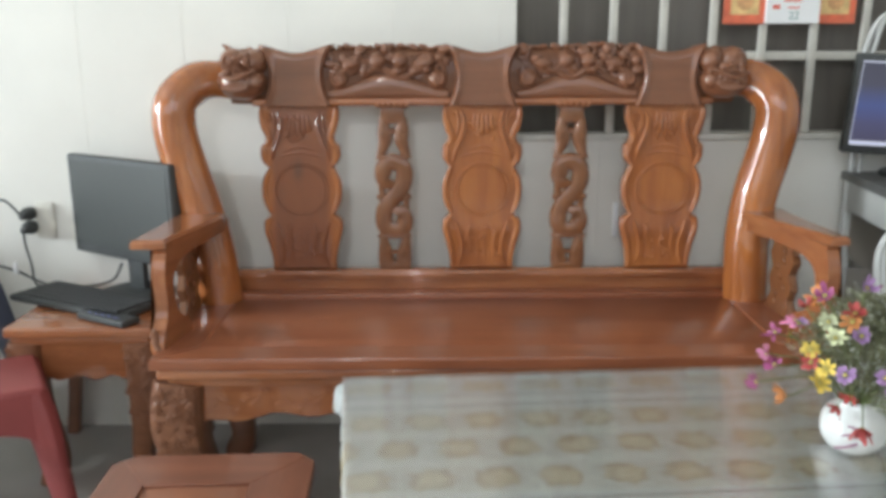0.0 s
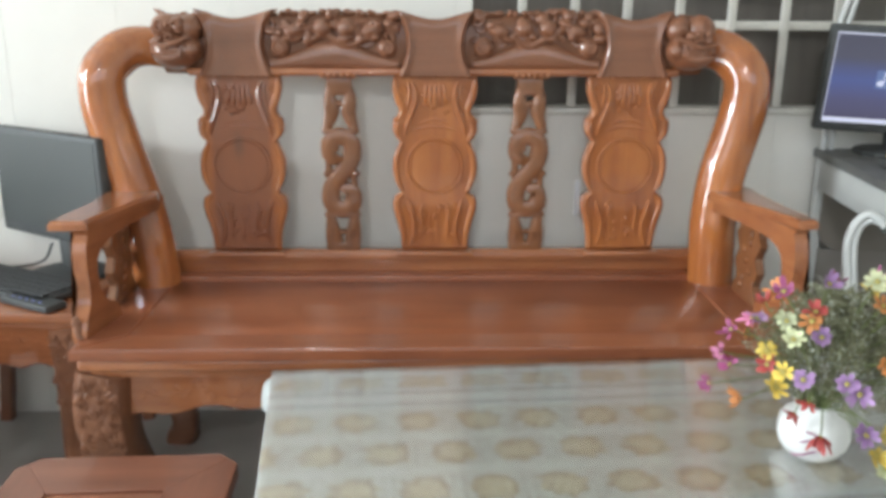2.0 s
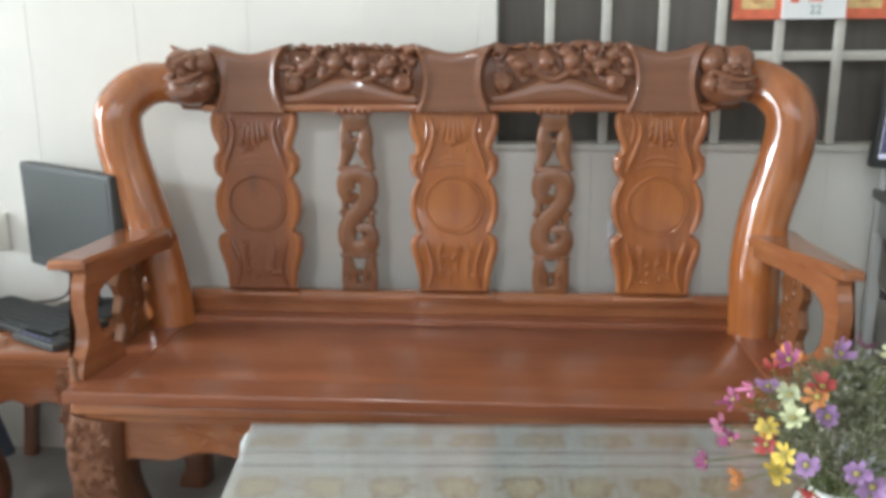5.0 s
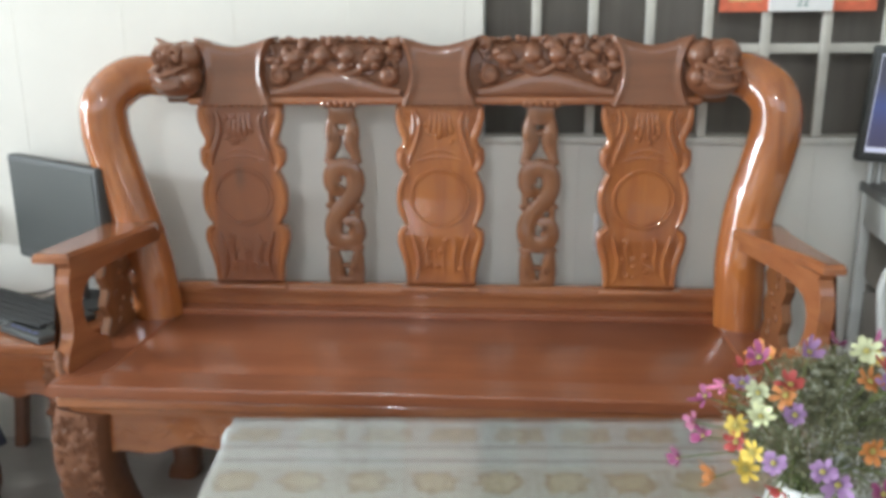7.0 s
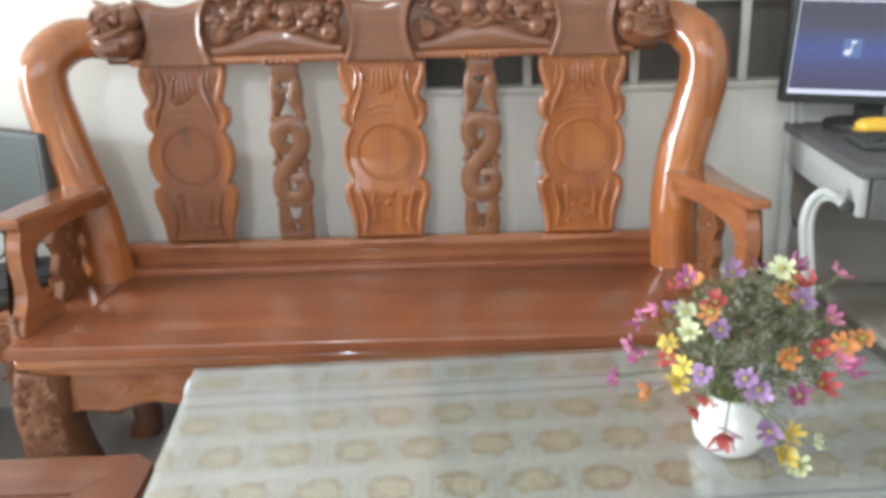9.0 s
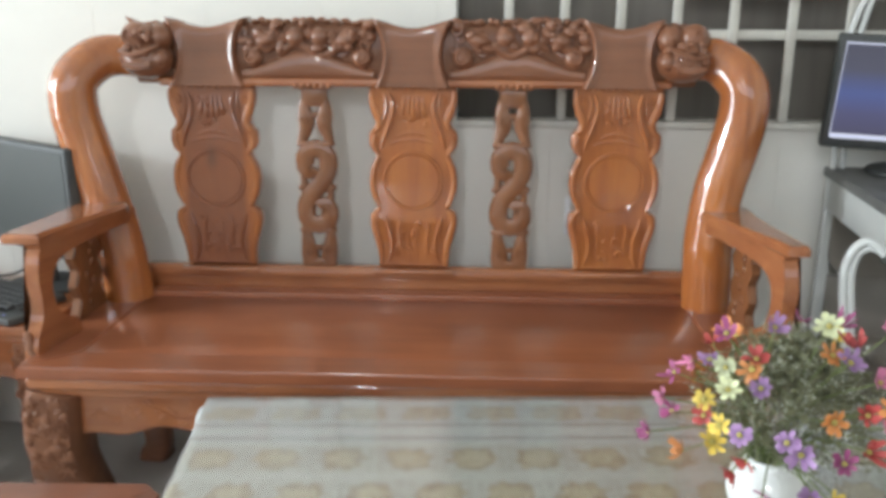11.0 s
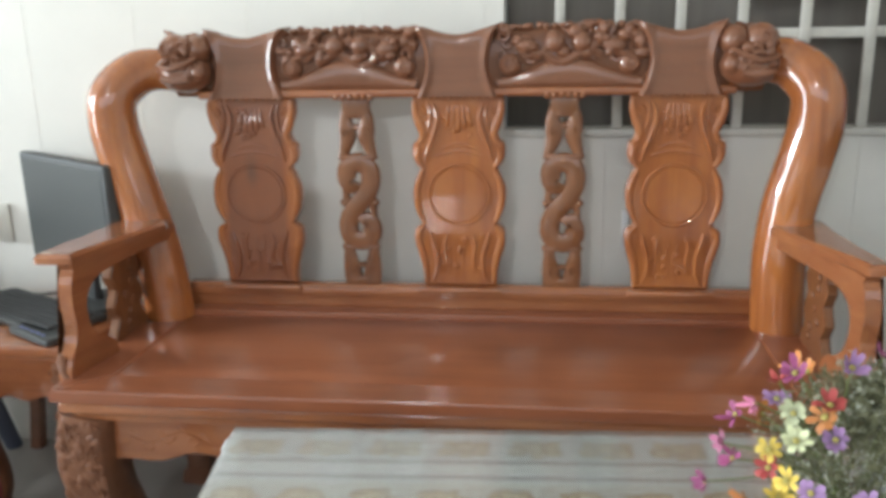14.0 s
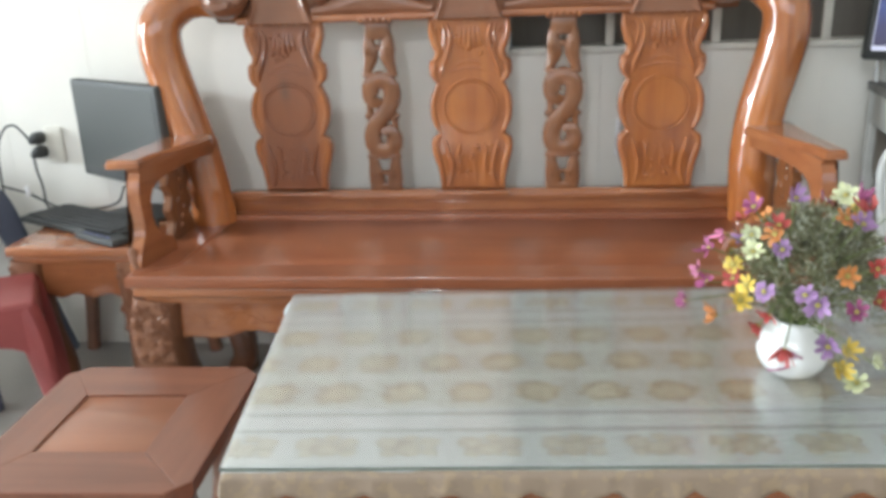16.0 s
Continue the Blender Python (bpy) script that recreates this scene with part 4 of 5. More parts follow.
        inner = [(-0.318, 0.462), (-0.322, 0.492), (-0.338, 0.514), (-0.366, 0.526), (-0.390, 0.548), (-0.402, 0.585), (-0.400, 0.622), (-0.384, 0.648), (-0.350, 0.664), (-0.300, 0.671), (-0.220, 0.675), (-0.130, 0.676), (-0.060, 0.672)]
        prof = [tuple(q) for q in smooth_path(outer, 3)] + [tuple(q) for q in smooth_path(inner, 3)]
        x_front = 0.792 if s > 0 else 0.764
        slope = (x_front - 0.712) / 0.33
        wide = 0.036
        # (a, b, depth) -> (x, y, z), sheared outward towards the front
        shear = Matrix(((-s * slope, 0, s, s * (0.712 - 0.1 * slope)), (1, 0, 0, 0), (0, 1, 0, 0), (0, 0, 0, 1)))
        slab(b, prof, wide, shear, 0.007)
        bracket = part("arm_support", b, wood_y, bench, "bracket curved like a C under the armrest")
        r = random.Random(20 + s)
        b = bmesh.new()
        xf = s * (0.712 + slope * 0.36 + wide / 2)
        for i in range(9):
            blob(b, (xf + r.uniform(-0.012, 0.012), -0.4745 + 0.0006 * i, 0.470 + 0.006 * i), (0.010, 0.004, 0.006), (0, r.uniform(-40, 40), 0), 7, 5)
        part("carved_foot", b, wood_ground, bracket)
        b = bmesh.new()
        o = [(0.052, 0.46), (0.050, 0.49), (0.036, 0.52), (0.048, 0.555), (0.036, 0.59), (0.050, 0.625), (0.040, 0.65), (0.052, 0.70)]
        pr = smooth_path(o, 3)
        out = [(a, c) for a, c in pr] + [(-a, c) for a, c in pr[::-1]]
        mid_y = -0.215 if s > 0 else -0.188
        side = Matrix(((0, 0, 1, s * 0.79 - 0.011), (1, 0, 0, mid_y), (0, 1, 0, 0), (0, 0, 0, 1)))
        slab(b, [(a * 1.5, c) for a, c in out], 0.022, side, 0.004)
        for i in range(8):
            blob(b, (s * 0.79 - s * 0.012, mid_y + r.uniform(-0.025, 0.025), 0.50 + 0.024 * i), (0.005, 0.012, 0.009), (r.uniform(0, 90), 0, 0), 7, 5)
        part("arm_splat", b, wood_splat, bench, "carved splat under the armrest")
    # back
    b = bmesh.new()
    box(b, (0, 0.002, 0.512), (1.42, 0.044, 0.062), 0.008, None, 3)
    box(b, (0, -0.024, 0.527), (1.41, 0.012, 0.020), 0.004)
    part("back_rail", b, wood_x, bench, "lower rail of the back")
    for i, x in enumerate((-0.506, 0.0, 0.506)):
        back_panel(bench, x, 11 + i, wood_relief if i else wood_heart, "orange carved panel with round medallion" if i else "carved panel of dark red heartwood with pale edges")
        b = bmesh.new()
        box(b, (x, -0.030, 0.537), (0.205, 0.020, 0.014), 0.004)
        part("panel_foot", b, wood_x, bench)
    for x in (-0.248, 0.248):
        twisted_splat(bench, x)
    # crest
    b = bmesh.new()
    rows = []
    n = 56
    for i in range(n + 1):
        x = -0.70 + 1.40 * i / n
        t = crest_top(x) - 0.012
        lo = 1.012
        rows.append((x, 0.002, (t + lo) / 2, 0.021, (t - lo) / 2))
    sweep(b, [(r0[0], r0[1], r0[2], r0[3], r0[4]) for r0 in rows], 14, 3.0, (0, 0, 1), 1)
    crest = part("crest_rail", b, wood_ground, bench, "crest rail with waved top")
    b = bmesh.new()
    box(b, (0, -0.006, 1.019), (1.26, 0.052, 0.020), 0.007, None, 3)
    part("lip", b, wood_x, crest, "lighter moulded lip")
    for x in (-0.248, 0.248):
        bead_row(crest, x, 6)
    for x in (-0.506, 0.0, 0.506):
        cartouche(bench, x)
    dragon_carving(bench, 0.095, 0.420, 31)
    dragon_carving(bench, -0.095, -0.420, 32)
    dragon_head(bench, 1, 33)
    dragon_head(bench, -1, 34)
    return bench


make_bench()


# ---- coffee table with cloth, glass and flowers ----
TABLE = pose(-0.320, 1.678, 0, 0, 0, 3.3) @ Matrix.Translation((0.63, -0.318, 0))
TL, TD = 1.26, 0.636
# the top is sheared so its left edge fits the camera's view
SKEW = Matrix(((1, -0.056, 0, 0.056 * TD / 2), (0, 1, 0, 0), (0, 0, 1, 0), (0, 0, 0, 1)))


def table_part(name, b, material, parent):
    bmesh.ops.transform(b, matrix=SKEW, verts=b.verts)
    return part(name, b, material, parent)


def make_table():
    t = thing("coffee_table", TABLE, "low hardwood coffee table under a printed cloth", "table")
    b = bmesh.new()
    box(b, (0, 0, 0.478), (TL - 0.03, TD - 0.03, 0.03), 0.006)
    table_part("tabletop", b, wood_x, t)
    for sx in (-1, 1):
        for sy in (-1, 1):
            table_part("leg", cabriole_leg(sx * (TL / 2 - 0.09), sy * (TD / 2 - 0.09), 0.40, sx, sy, 0.9, sy < 0, 50 + sx), wood_carved, t)
    for sy in (-1, 1):
        b = bmesh.new()
        slab(b, scalloped(-TL / 2 + 0.06, TL / 2 - 0.06, 0.463, 0.385, 7, 0.012), 0.022, Matrix.Translation((0, sy * (TD / 2 - 0.045) + 0.011, 0)) @ FRONT, 0.004)
        table_part("long_apron", b, wood_x, t)
    for sx in (-1, 1):
        b = bmesh.new()
        box(b, (sx * (TL / 2 - 0.05), 0, 0.425), (0.022, TD - 0.16, 0.074), 0.004)
        table_part("short_apron", b, wood_y, t)
    # cloth: flat top, falling in soft waves past the edges, scalloped hem
    b = bmesh.new()
    hang = 0.045
    hu, hv = TL / 2 - 0.006, TD / 2 - 0.006

    def bend(q, h):
        """Fold a length past the table's half-size h into out and down."""
        over = abs(q) - h
        if over <= 0:
            return q, 0.0
        r = 0.007
        a = min(over / r, math.pi / 2 * 0.93)
        out = h + r * math.sin(a)
        down = r * (1 - math.cos(a)) + max(0, over - a * r) * 0.97
        out += max(0, over - a * r) * 0.06
        return math.copysign(out, q), down

    us = [(-hu - hang) + (2 * (hu + hang)) * i / 150 for i in range(151)]
    vs = [(-hv - hang) + (2 * (hv + hang)) * i / 84 for i in range(85)]
    rows = []
    for u in us:
        row = []
        for v in vs:
            x, d1 = bend(u, hu)
            y, d2 = bend(v, hv)
            d = max(d1, d2)
            if d2 >= d1 and d > 0.005:
                y += math.copysign((0.008 * math.sin(u * 62) + 0.003 * math.sin(u * 141 + 1)) * d / hang, v)
                d *= 0.72 + 0.5 * abs(math.sin(u * 29))
            elif d > 0.005:
                x += math.copysign(0.006 * math.sin(v * 62) * d / hang, u)
                d *= 0.72 + 0.5 * abs(math.sin(v * 29))
            if u < -hu and d > 0.002:
                # gathered corner
                x -= 0.016 * min(1, d / 0.012) * math.exp(-((v - hv + 0.015) / 0.040) ** 2)
            row.append(b.verts.new((x, y, 0.4955 - d)))
        rows.append(row)
    for a, c in zip(rows, rows[1:]):
        for k in range(len(vs) - 1):
            b.faces.new((a[k], a[k + 1], c[k + 1], c[k]))
    bmesh.ops.transform(b, matrix=SKEW, verts=b.verts)
    cloth = mesh_object("tablecloth", b, cloth_print, 60)
    cloth.matrix_world = TABLE
    sol = cloth.modifiers.new("thickness", "SOLIDIFY")
    sol.thickness, sol.offset = 0.0015, -1
    tagged(cloth, "pale vinyl tablecloth with golden roses and scalloped hem, on coffee table", "tablecloth")
    b = bmesh.new()
    box(b, (0, 0, 0.5005), (TL + 0.002, TD + 0.002, 0.0080), 0.0012, None, 1)
    bmesh.ops.transform(b, matrix=SKEW, verts=b.verts)
    g = mesh_object("glass_top", b, glass, 30)
    g.data.materials.append(glass_edge)
    g.data.materials.append(glass_upper)
    for f in g.data.polygons:
        f.material_index = 2 if f.normal.z > 0.4 else 1 if f.normal.z > -0.4 else 0
    g.matrix_world = TABLE
    g.visible_shadow = False
    tagged(g, "clear greenish glass sheet lying on the tablecloth", "glass sheet")


make_table()

VASE = (0.575, 1.352)
vase = thing("vase", pose(VASE[0], VASE[1], 0.5046), "small round white porcelain vase on the glass", "vase")
bm = bmesh.new()
lathe(bm, [(0.022, 0.0), (0.028, 0.001), (0.038, 0.010), (0.0465, 0.025), (0.0495, 0.042), (0.0465, 0.060), (0.038, 0.074), (0.031, 0.081), (0.029, 0.088), (0.032, 0.092), (0.029, 0.093), (0.025, 0.087), (0.023, 0.076)], 48)
for v in bm.verts:
    # melon-like flutes, strongest round the belly
    lobe = 1.10 + 0.028 * math.cos(8 * math.atan2(v.co.y, v.co.x)) * max(0.0, 1 - abs(v.co.z - 0.042) / 0.045)
    v.co.x, v.co.y = v.co.x * lobe, v.co.y * lobe
part("body", bm, porcelain, vase)
bm = bmesh.new()
for k in range(3):
    tube(bm, [(0.0548 * math.cos(a), 0.0548 * math.sin(a), 0.028 + 0.010 * math.sin(3 * a + k) + 0.012 * k) for a in [math.radians(215 + k * 9 + 6 * i) for i in range(7)]], lambda t: 0.0014, 5, 3)
part("painted_sprig", bm, petal_mats["magenta"], vase, "small dark red painted sprig")

bouquet = thing("bouquet", pose(VASE[0], VASE[1], 0.580), "loose bouquet of artificial daisies in many colours, in the vase", "flowers")
ORIGIN = Vector((VASE[0], VASE[1], 0.580))
HEART = Vector((0.595, 1.36, 0.64))


def daisy_mesh(r, size, petals, cup):
    b = bmesh.new()
    for k in range(petals):
        a = 2 * math.pi * k / petals + r.uniform(-0.16, 0.16)
        ln, wd, lift = size * r.uniform(0.82, 1.12), size * 0.25 * r.uniform(0.75, 1.15), cup * r.uniform(0.4, 1.6)
        droop, twist = r.uniform(-0.25, 0.35), r.uniform(-0.5, 0.5)
        ca, sa = math.cos(a), math.sin(a)
        prev = None
        for t, w in ((0.08, 0.25), (0.30, 0.62), (0.55, 0.95), (0.78, 1.0), (0.93, 0.72), (1.0, 0.34)):
            h = (lift * t * t - droop * t ** 4) * size
            trio = []
            for q, dz in ((-1, 0.16), (0, 0), (1, 0.16)):
                # the tip is notched, the edges curl up
                tt = t - (0.05 if q == 0 and t == 1.0 else 0.0)
                trio.append(b.verts.new((ca * ln * tt - sa * q * w * wd, sa * ln * tt + ca * q * w * wd, h + dz * wd * w + twist * q * w * wd * t)))
            if prev:
                for i in range(2):
                    b.faces.new((prev[i], prev[i + 1], trio[i + 1], trio[i]))
            prev = trio
    return b


def add_flower(color, p, r):
    p = Vector(p)
    out = (p - HEART).normalized()
    open_bloom = color in ("cream", "purple", "orange", "yellow") and p.z > 0.63
    if open_bloom:
        face = (out * 0.5 + Vector((-0.12, -0.75, 0.40)) + Vector((r.uniform(-0.8, 0.8), r.uniform(-0.3, 0.5), r.uniform(-0.5, 0.6)))).normalized()
        size, cup = r.uniform(0.0155, 0.0195), r.uniform(0.0, 0.6)
    else:
        face = (out * 0.9 + Vector((-0.05, -0.15, 0.55)) + Vector((r.uniform(-0.8, 0.8), r.uniform(-0.6, 0.6), r.uniform(-0.3, 0.6)))).normalized()
        size, cup = r.uniform(0.0145, 0.0180), r.uniform(0.4, 1.3)
    if p.x < 0.462 and p.y > 1.33:
        # outermost blooms turn away from the bunch
        face = Vector((-0.9, r.uniform(-0.30, 0.0), r.uniform(-0.1, 0.4))).normalized()
    elif color == "red" and p.z < 0.66:
        face = Vector((r.uniform(-0.7, -0.1), -0.35, r.uniform(-0.9, -0.5))).normalized()
    b = daisy_mesh(r, size, 8 if color in ("purple", "cream") else 7, cup)
    f = part("flower", b, petal_mats[color], bouquet, PETALS[color][1] + " daisy")
    f.matrix_local = Matrix.Translation(p - ORIGIN) @ face.to_track_quat("Z", "Y").to_matrix().to_4x4() @ pose(0, 0, 0, 0, 0, r.uniform(0, 360))
    b = bmesh.new()
    blob(b, (0, 0, size * 0.06), (size * 0.22, size * 0.22, size * 0.13), (0, 0, 0), 10, 6)
    part("eye", b, flower_eye, f)
    # stem from the vase's neck
    b = bmesh.new()
    a, c = Vector((r.uniform(-0.015, 0.015), r.uniform(-0.015, 0.015), 0)), p - ORIGIN - face * 0.002
    mid = (a + c) * 0.5 + Vector((0, 0, 0.03)) - face * 0.01
    tube(b, [tuple(a), tuple(mid), tuple(c)], lambda t: 0.0011, 5, 5)
    part("stem", b, stem_green, bouquet)


def bunch(color, *spots):
    for p in spots:
        add_flower(color, p, rng)


bunch("pink", (0.459, 1.352, 0.733), (0.431, 1.384, 0.664), (0.652, 1.242, 0.756), (0.658, 1.219, 0.707), (0.703, 1.337, 0.781))
bunch("magenta", (0.494, 1.334, 0.780), (0.443, 1.376, 0.647), (0.410, 1.365, 0.621), (0.604, 1.200, 0.670), (0.673, 1.223, 0.689), (0.447, 1.396, 0.697))
bunch("cream", (0.483, 1.291, 0.751), (0.474, 1.245, 0.741), (0.606, 1.293, 0.808), (0.636, 1.250, 0.539), (0.659, 1.258, 0.566))
bunch("yellow", (0.474, 1.262, 0.685), (0.461, 1.293, 0.705), (0.469, 1.270, 0.658), (0.601, 1.222, 0.575), (0.604, 1.215, 0.606))
bunch("orange", (0.508, 1.267, 0.759), (0.597, 1.254, 0.785), (0.592, 1.215, 0.716), (0.669, 1.231, 0.723), (0.709, 1.265, 0.717), (0.455, 1.350, 0.601))
bunch("red", (0.460, 1.286, 0.686), (0.514, 1.273, 0.770), (0.631, 1.268, 0.790), (0.501, 1.235, 0.652), (0.491, 1.250, 0.628), (0.527, 1.237, 0.598), (0.633, 1.206, 0.683), (0.630, 1.215, 0.726))
bunch("purple", (0.514, 1.247, 0.743), (0.542, 1.301, 0.802), (0.555, 1.206, 0.677), (0.539, 1.212, 0.689), (0.493, 1.241, 0.683), (0.617, 1.249, 0.778), (0.577, 1.213, 0.612))
for k in range(9):
    # flowers round the far side
    a, e = rng.uniform(-0.3, math.pi + 0.3), rng.uniform(0.05, 1.1)
    p = Vector((0.598, 1.36, 0.66)) + 0.135 * Vector((math.cos(a) * math.cos(e), math.sin(a) * math.cos(e), math.sin(e)))
    add_flower(rng.choice(["magenta", "red", "orange", "purple", "yellow"]), p, rng)


def foliage(name, material, count, size, label, seed, spread):
    r = random.Random(seed)
    b = bmesh.new()
    for i in range(count):
        a, e = r.uniform(0, 2 * math.pi), r.uniform(-0.35, 1.45)
        rad = spread * r.uniform(0.25, 1.0) ** 0.6
        c = Vector((0.022, 0.005, 0.075)) + rad * Vector((math.cos(a) * math.cos(e), math.sin(a) * math.cos(e), math.sin(e) * 0.95))
        d = Vector((r.uniform(-1, 1), r.uniform(-1, 1), r.uniform(-0.4, 1.2))).normalized()
        for j in range(5):
            w = Vector((r.uniform(-1, 1), r.uniform(-1, 1), r.uniform(-1, 1)))
            t = (d + 0.9 * w).normalized()
            s = t.cross(Vector((r.uniform(-1, 1), r.uniform(-1, 1), r.uniform(-1, 1)))).normalized()
            o = c + d * 0.004 * j
            ln, wd = size * r.uniform(0.6, 1.3), size * r.uniform(0.06, 0.13)
            q = [b.verts.new(o), b.verts.new(o + t * ln * 0.5 + s * wd), b.verts.new(o + t * ln), b.verts.new(o + t * ln * 0.5 - s * wd)]
            b.faces.new((q[0], q[1], q[2]))
            b.faces.new((q[0], q[2], q[3]))
    f = part(name, b, material, bouquet, label, 0)
    tagged(f, kind="stuff")


foliage("leaves", leaf_green, 1750, 0.013, "fine feathery green leaves", 5, 0.118)
foliage("filler", sprig_pale, 330, 0.008, "pale filler sprigs", 6, 0.128)

# ---- wooden stool ----
stool = thing("stool", pose(-0.558, 1.335, 0, 0, 0, 2.0), "square hardwood stool with inset top panel, beside the table", "stool")
OX0, OX1, OY, IX, IY, CUT = -0.178, 0.204, 0.2125, 0.0955, 0.0975, 0.034
for side_of in range(4):
    mid = CUT / 2
    outer = [(OX0 + mid, OY - mid), (OX0 + CUT, OY), (OX1 - CUT, OY), (OX1 - mid, OY - mid)]
    if side_of == 0:
        o = outer + [(IX, IY), (-IX, IY)]
    elif side_of == 1:
        o = [(x, -y) for x, y in outer + [(IX, IY), (-IX, IY)]]
    elif side_of == 2:
        o = [(OX0 + mid, OY - mid), (OX0, OY - CUT), (OX0, CUT - OY), (OX0 + mid, mid - OY), (-IX, -IY), (-IX, IY)]
    else:
        o = [(OX1 - mid, OY - mid), (OX1, OY - CUT), (OX1, CUT - OY), (OX1 - mid, mid - OY), (IX, -IY), (IX, IY)]
    bm = bmesh.new()
    slab(bm, o, 0.026, Matrix.Translation((0, 0, 0.374)), 0.0012)
    part("top_frame", bm, wood_stool if side_of < 2 else wood_stool_side, stool)
bm = bmesh.new()
box(bm, (0, 0, 0.3855), (0.189, 0.193, 0.022), 0.002)
part("top_panel", bm, wood_panel, stool, "lighter inset panel")
for sx in (-1, 1):
    for sy in (-1, 1):
        part("leg", cabriole_leg(sx * 0.145, sy * 0.155, 0.37, sx, sy, 0.68, sy > 0, 70), wood_carved, stool)
for s in (-1, 1):
    bm = bmesh.new()
    slab(bm, scalloped(-0.13, 0.13, 0.374, 0.315, 3, 0.010), 0.018, Matrix.Translation((0, s * 0.155 + 0.009, 0)) @ FRONT, 0.003)
    part("apron", bm, wood_x, stool)
    bm = bmesh.new()
    box(bm, (s * 0.150, 0, 0.345), (0.018, 0.25, 0.058), 0.003)
    part("apron", bm, wood_y, stool)

# ---- side table with computer things ----
side = thing("side_table", pose(-1.052, 2.307, 0), "low carved hardwood side table beside the bench", "table")
bm = bmesh.new()
box(bm, (0, 0, 0.452), (0.384, 0.404, 0.028), 0.007, None, 3)
part("tabletop", bm, wood_x, side)
bm = bmesh.new()
box(bm, (0, 0, 0.428), (0.360, 0.380, 0.022), 0.005)
part("moulding", bm, wood_x, side)
for s in (-1, 1):
    bm = bmesh.new()
    slab(bm, scalloped(-0.14, 0.14, 0.420, 0.318, 3, 0.010), 0.018, Matrix.Translation((0, s * 0.166 + 0.009, 0)) @ FRONT, 0.003)
    for i in range(9):
        curl(bm, (-0.10 + 0.025 * i, s * 0.166 - 0.008, 0.380 + 0.008 * (i % 2)), 0.010, 0.0028, 1.2, 1 if i % 2 else -1, "xz", i)
    part("apron", bm, wood_x, side)
    bm = bmesh.new()
    box(bm, (s * 0.152, 0, 0.382), (0.018, 0.29, 0.075), 0.003)
    part("apron", bm, wood_y, side)
for sx in (-1, 1):
    for sy in (-1, 1):
        if sy < 0:
            part("leg", cabriole_leg(sx * 0.150, -0.156, 0.42, sx, sy, 0.72, True, 80 + sx), wood_ground, side)
        else:
            bm = bmesh.new()
            sweep(bm, [(sx * 0.165, 0.166, 0.42, 0.024, 0.024), (sx * 0.182, 0.168, 0.20, 0.019, 0.019), (sx * 0.208, 0.170, 0.0, 0.018, 0.018)], 12, 5.0, (0, 1, 0), 3)
            part("leg", bm, wood_carved, side)

MON = pose(-1.018, 2.392, 0.466, 0, 0, -33.5)
monitor = thing("monitor", MON, "black flat monitor, switched off, on the side table", "monitor")
bm = bmesh.new()
box(bm, (0, 0.012, 0.2535), (0.452, 0.034, 0.290), 0.008, None, 3)
box(bm, (0, 0.036, 0.25), (0.26, 0.034, 0.18), 0.014, None, 3)
part("case", bm, black_plastic, monitor)
bm = bmesh.new()
box(bm, (0, -0.0058, 0.260), (0.420, 0.002, 0.248), 0.0005, None, 1)
part("screen", bm, screen_off, monitor)
bm = bmesh.new()
box(bm, (0, 0.040, 0.07), (0.07, 0.022, 0.14), 0.008)
part("neck", bm, black_plastic, monitor)
bm = bmesh.new()
lathe(bm, [(0.105, 0.0), (0.108, 0.004), (0.104, 0.010), (0.06, 0.015), (0.02, 0.018)], 32, (0, 0.03, 0))
part("foot", bm, black_plastic, monitor)


def make_keyboard(m, label, w, d):
    k = thing("keyboard", m, label, "keyboard")
    b = bmesh.new()
    box(b, (0, 0, 0.010), (w, d, 0.018), 0.005, None, 3)
    part("case", b, black_plastic, k)
    rows, cols = 5, 17
    pw, pd = (w - 0.03) / cols, (d - 0.035) / rows
    mesh = None
    for i in range(cols):
        for j in range(rows):
            if mesh is None:
                b = bmesh.new()
                box(b, (0, 0, 0.003), (pw * 0.84, pd * 0.84, 0.007), 0.0012, None, 1)
                o = part("key", b, key_plastic, k)
                mesh = o.data
            else:
                o = new("key", mesh)
                o.parent = k
            o.location = (-w / 2 + 0.015 + pw * (i + 0.5), -d / 2 + 0.014 + pd * (j + 0.5), 0.0185)
    return k


make_keyboard(pose(-1.112, 2.318, 0.467, 0, 0, -28), "black computer keyboard lying askew on the side table", 0.43, 0.165)
media = thing("media_box", pose(-0.990, 2.163, 0.467, 0, 0, -30), "slim dark box with small blue lights, on the side table", "electronics")
bm = bmesh.new()
box(bm, (0, 0, 0.010), (0.175, 0.060, 0.018), 0.004, None, 2)
part("case", bm, black_plastic, media)
for k in range(5):
    bm = bmesh.new()
    box(bm, (-0.056 + 0.025 * k, -0.012, 0.0193), (0.012, 0.004, 0.001))
    part("indicator_light", bm, blue_led, media, "small blue light", 0)

# wall socket with two plugs
socket = tagged(thing("socket", pose(-1.290, WALL_Y - 0.0005, 0.664), "ivory double wall socket with two black plugs in it", "socket"))
bm = bmesh.new()
box(bm, (0, -0.005, 0.002), (0.056, 0.010, 0.108), 0.004)
part("plate", bm, white_plastic, socket)


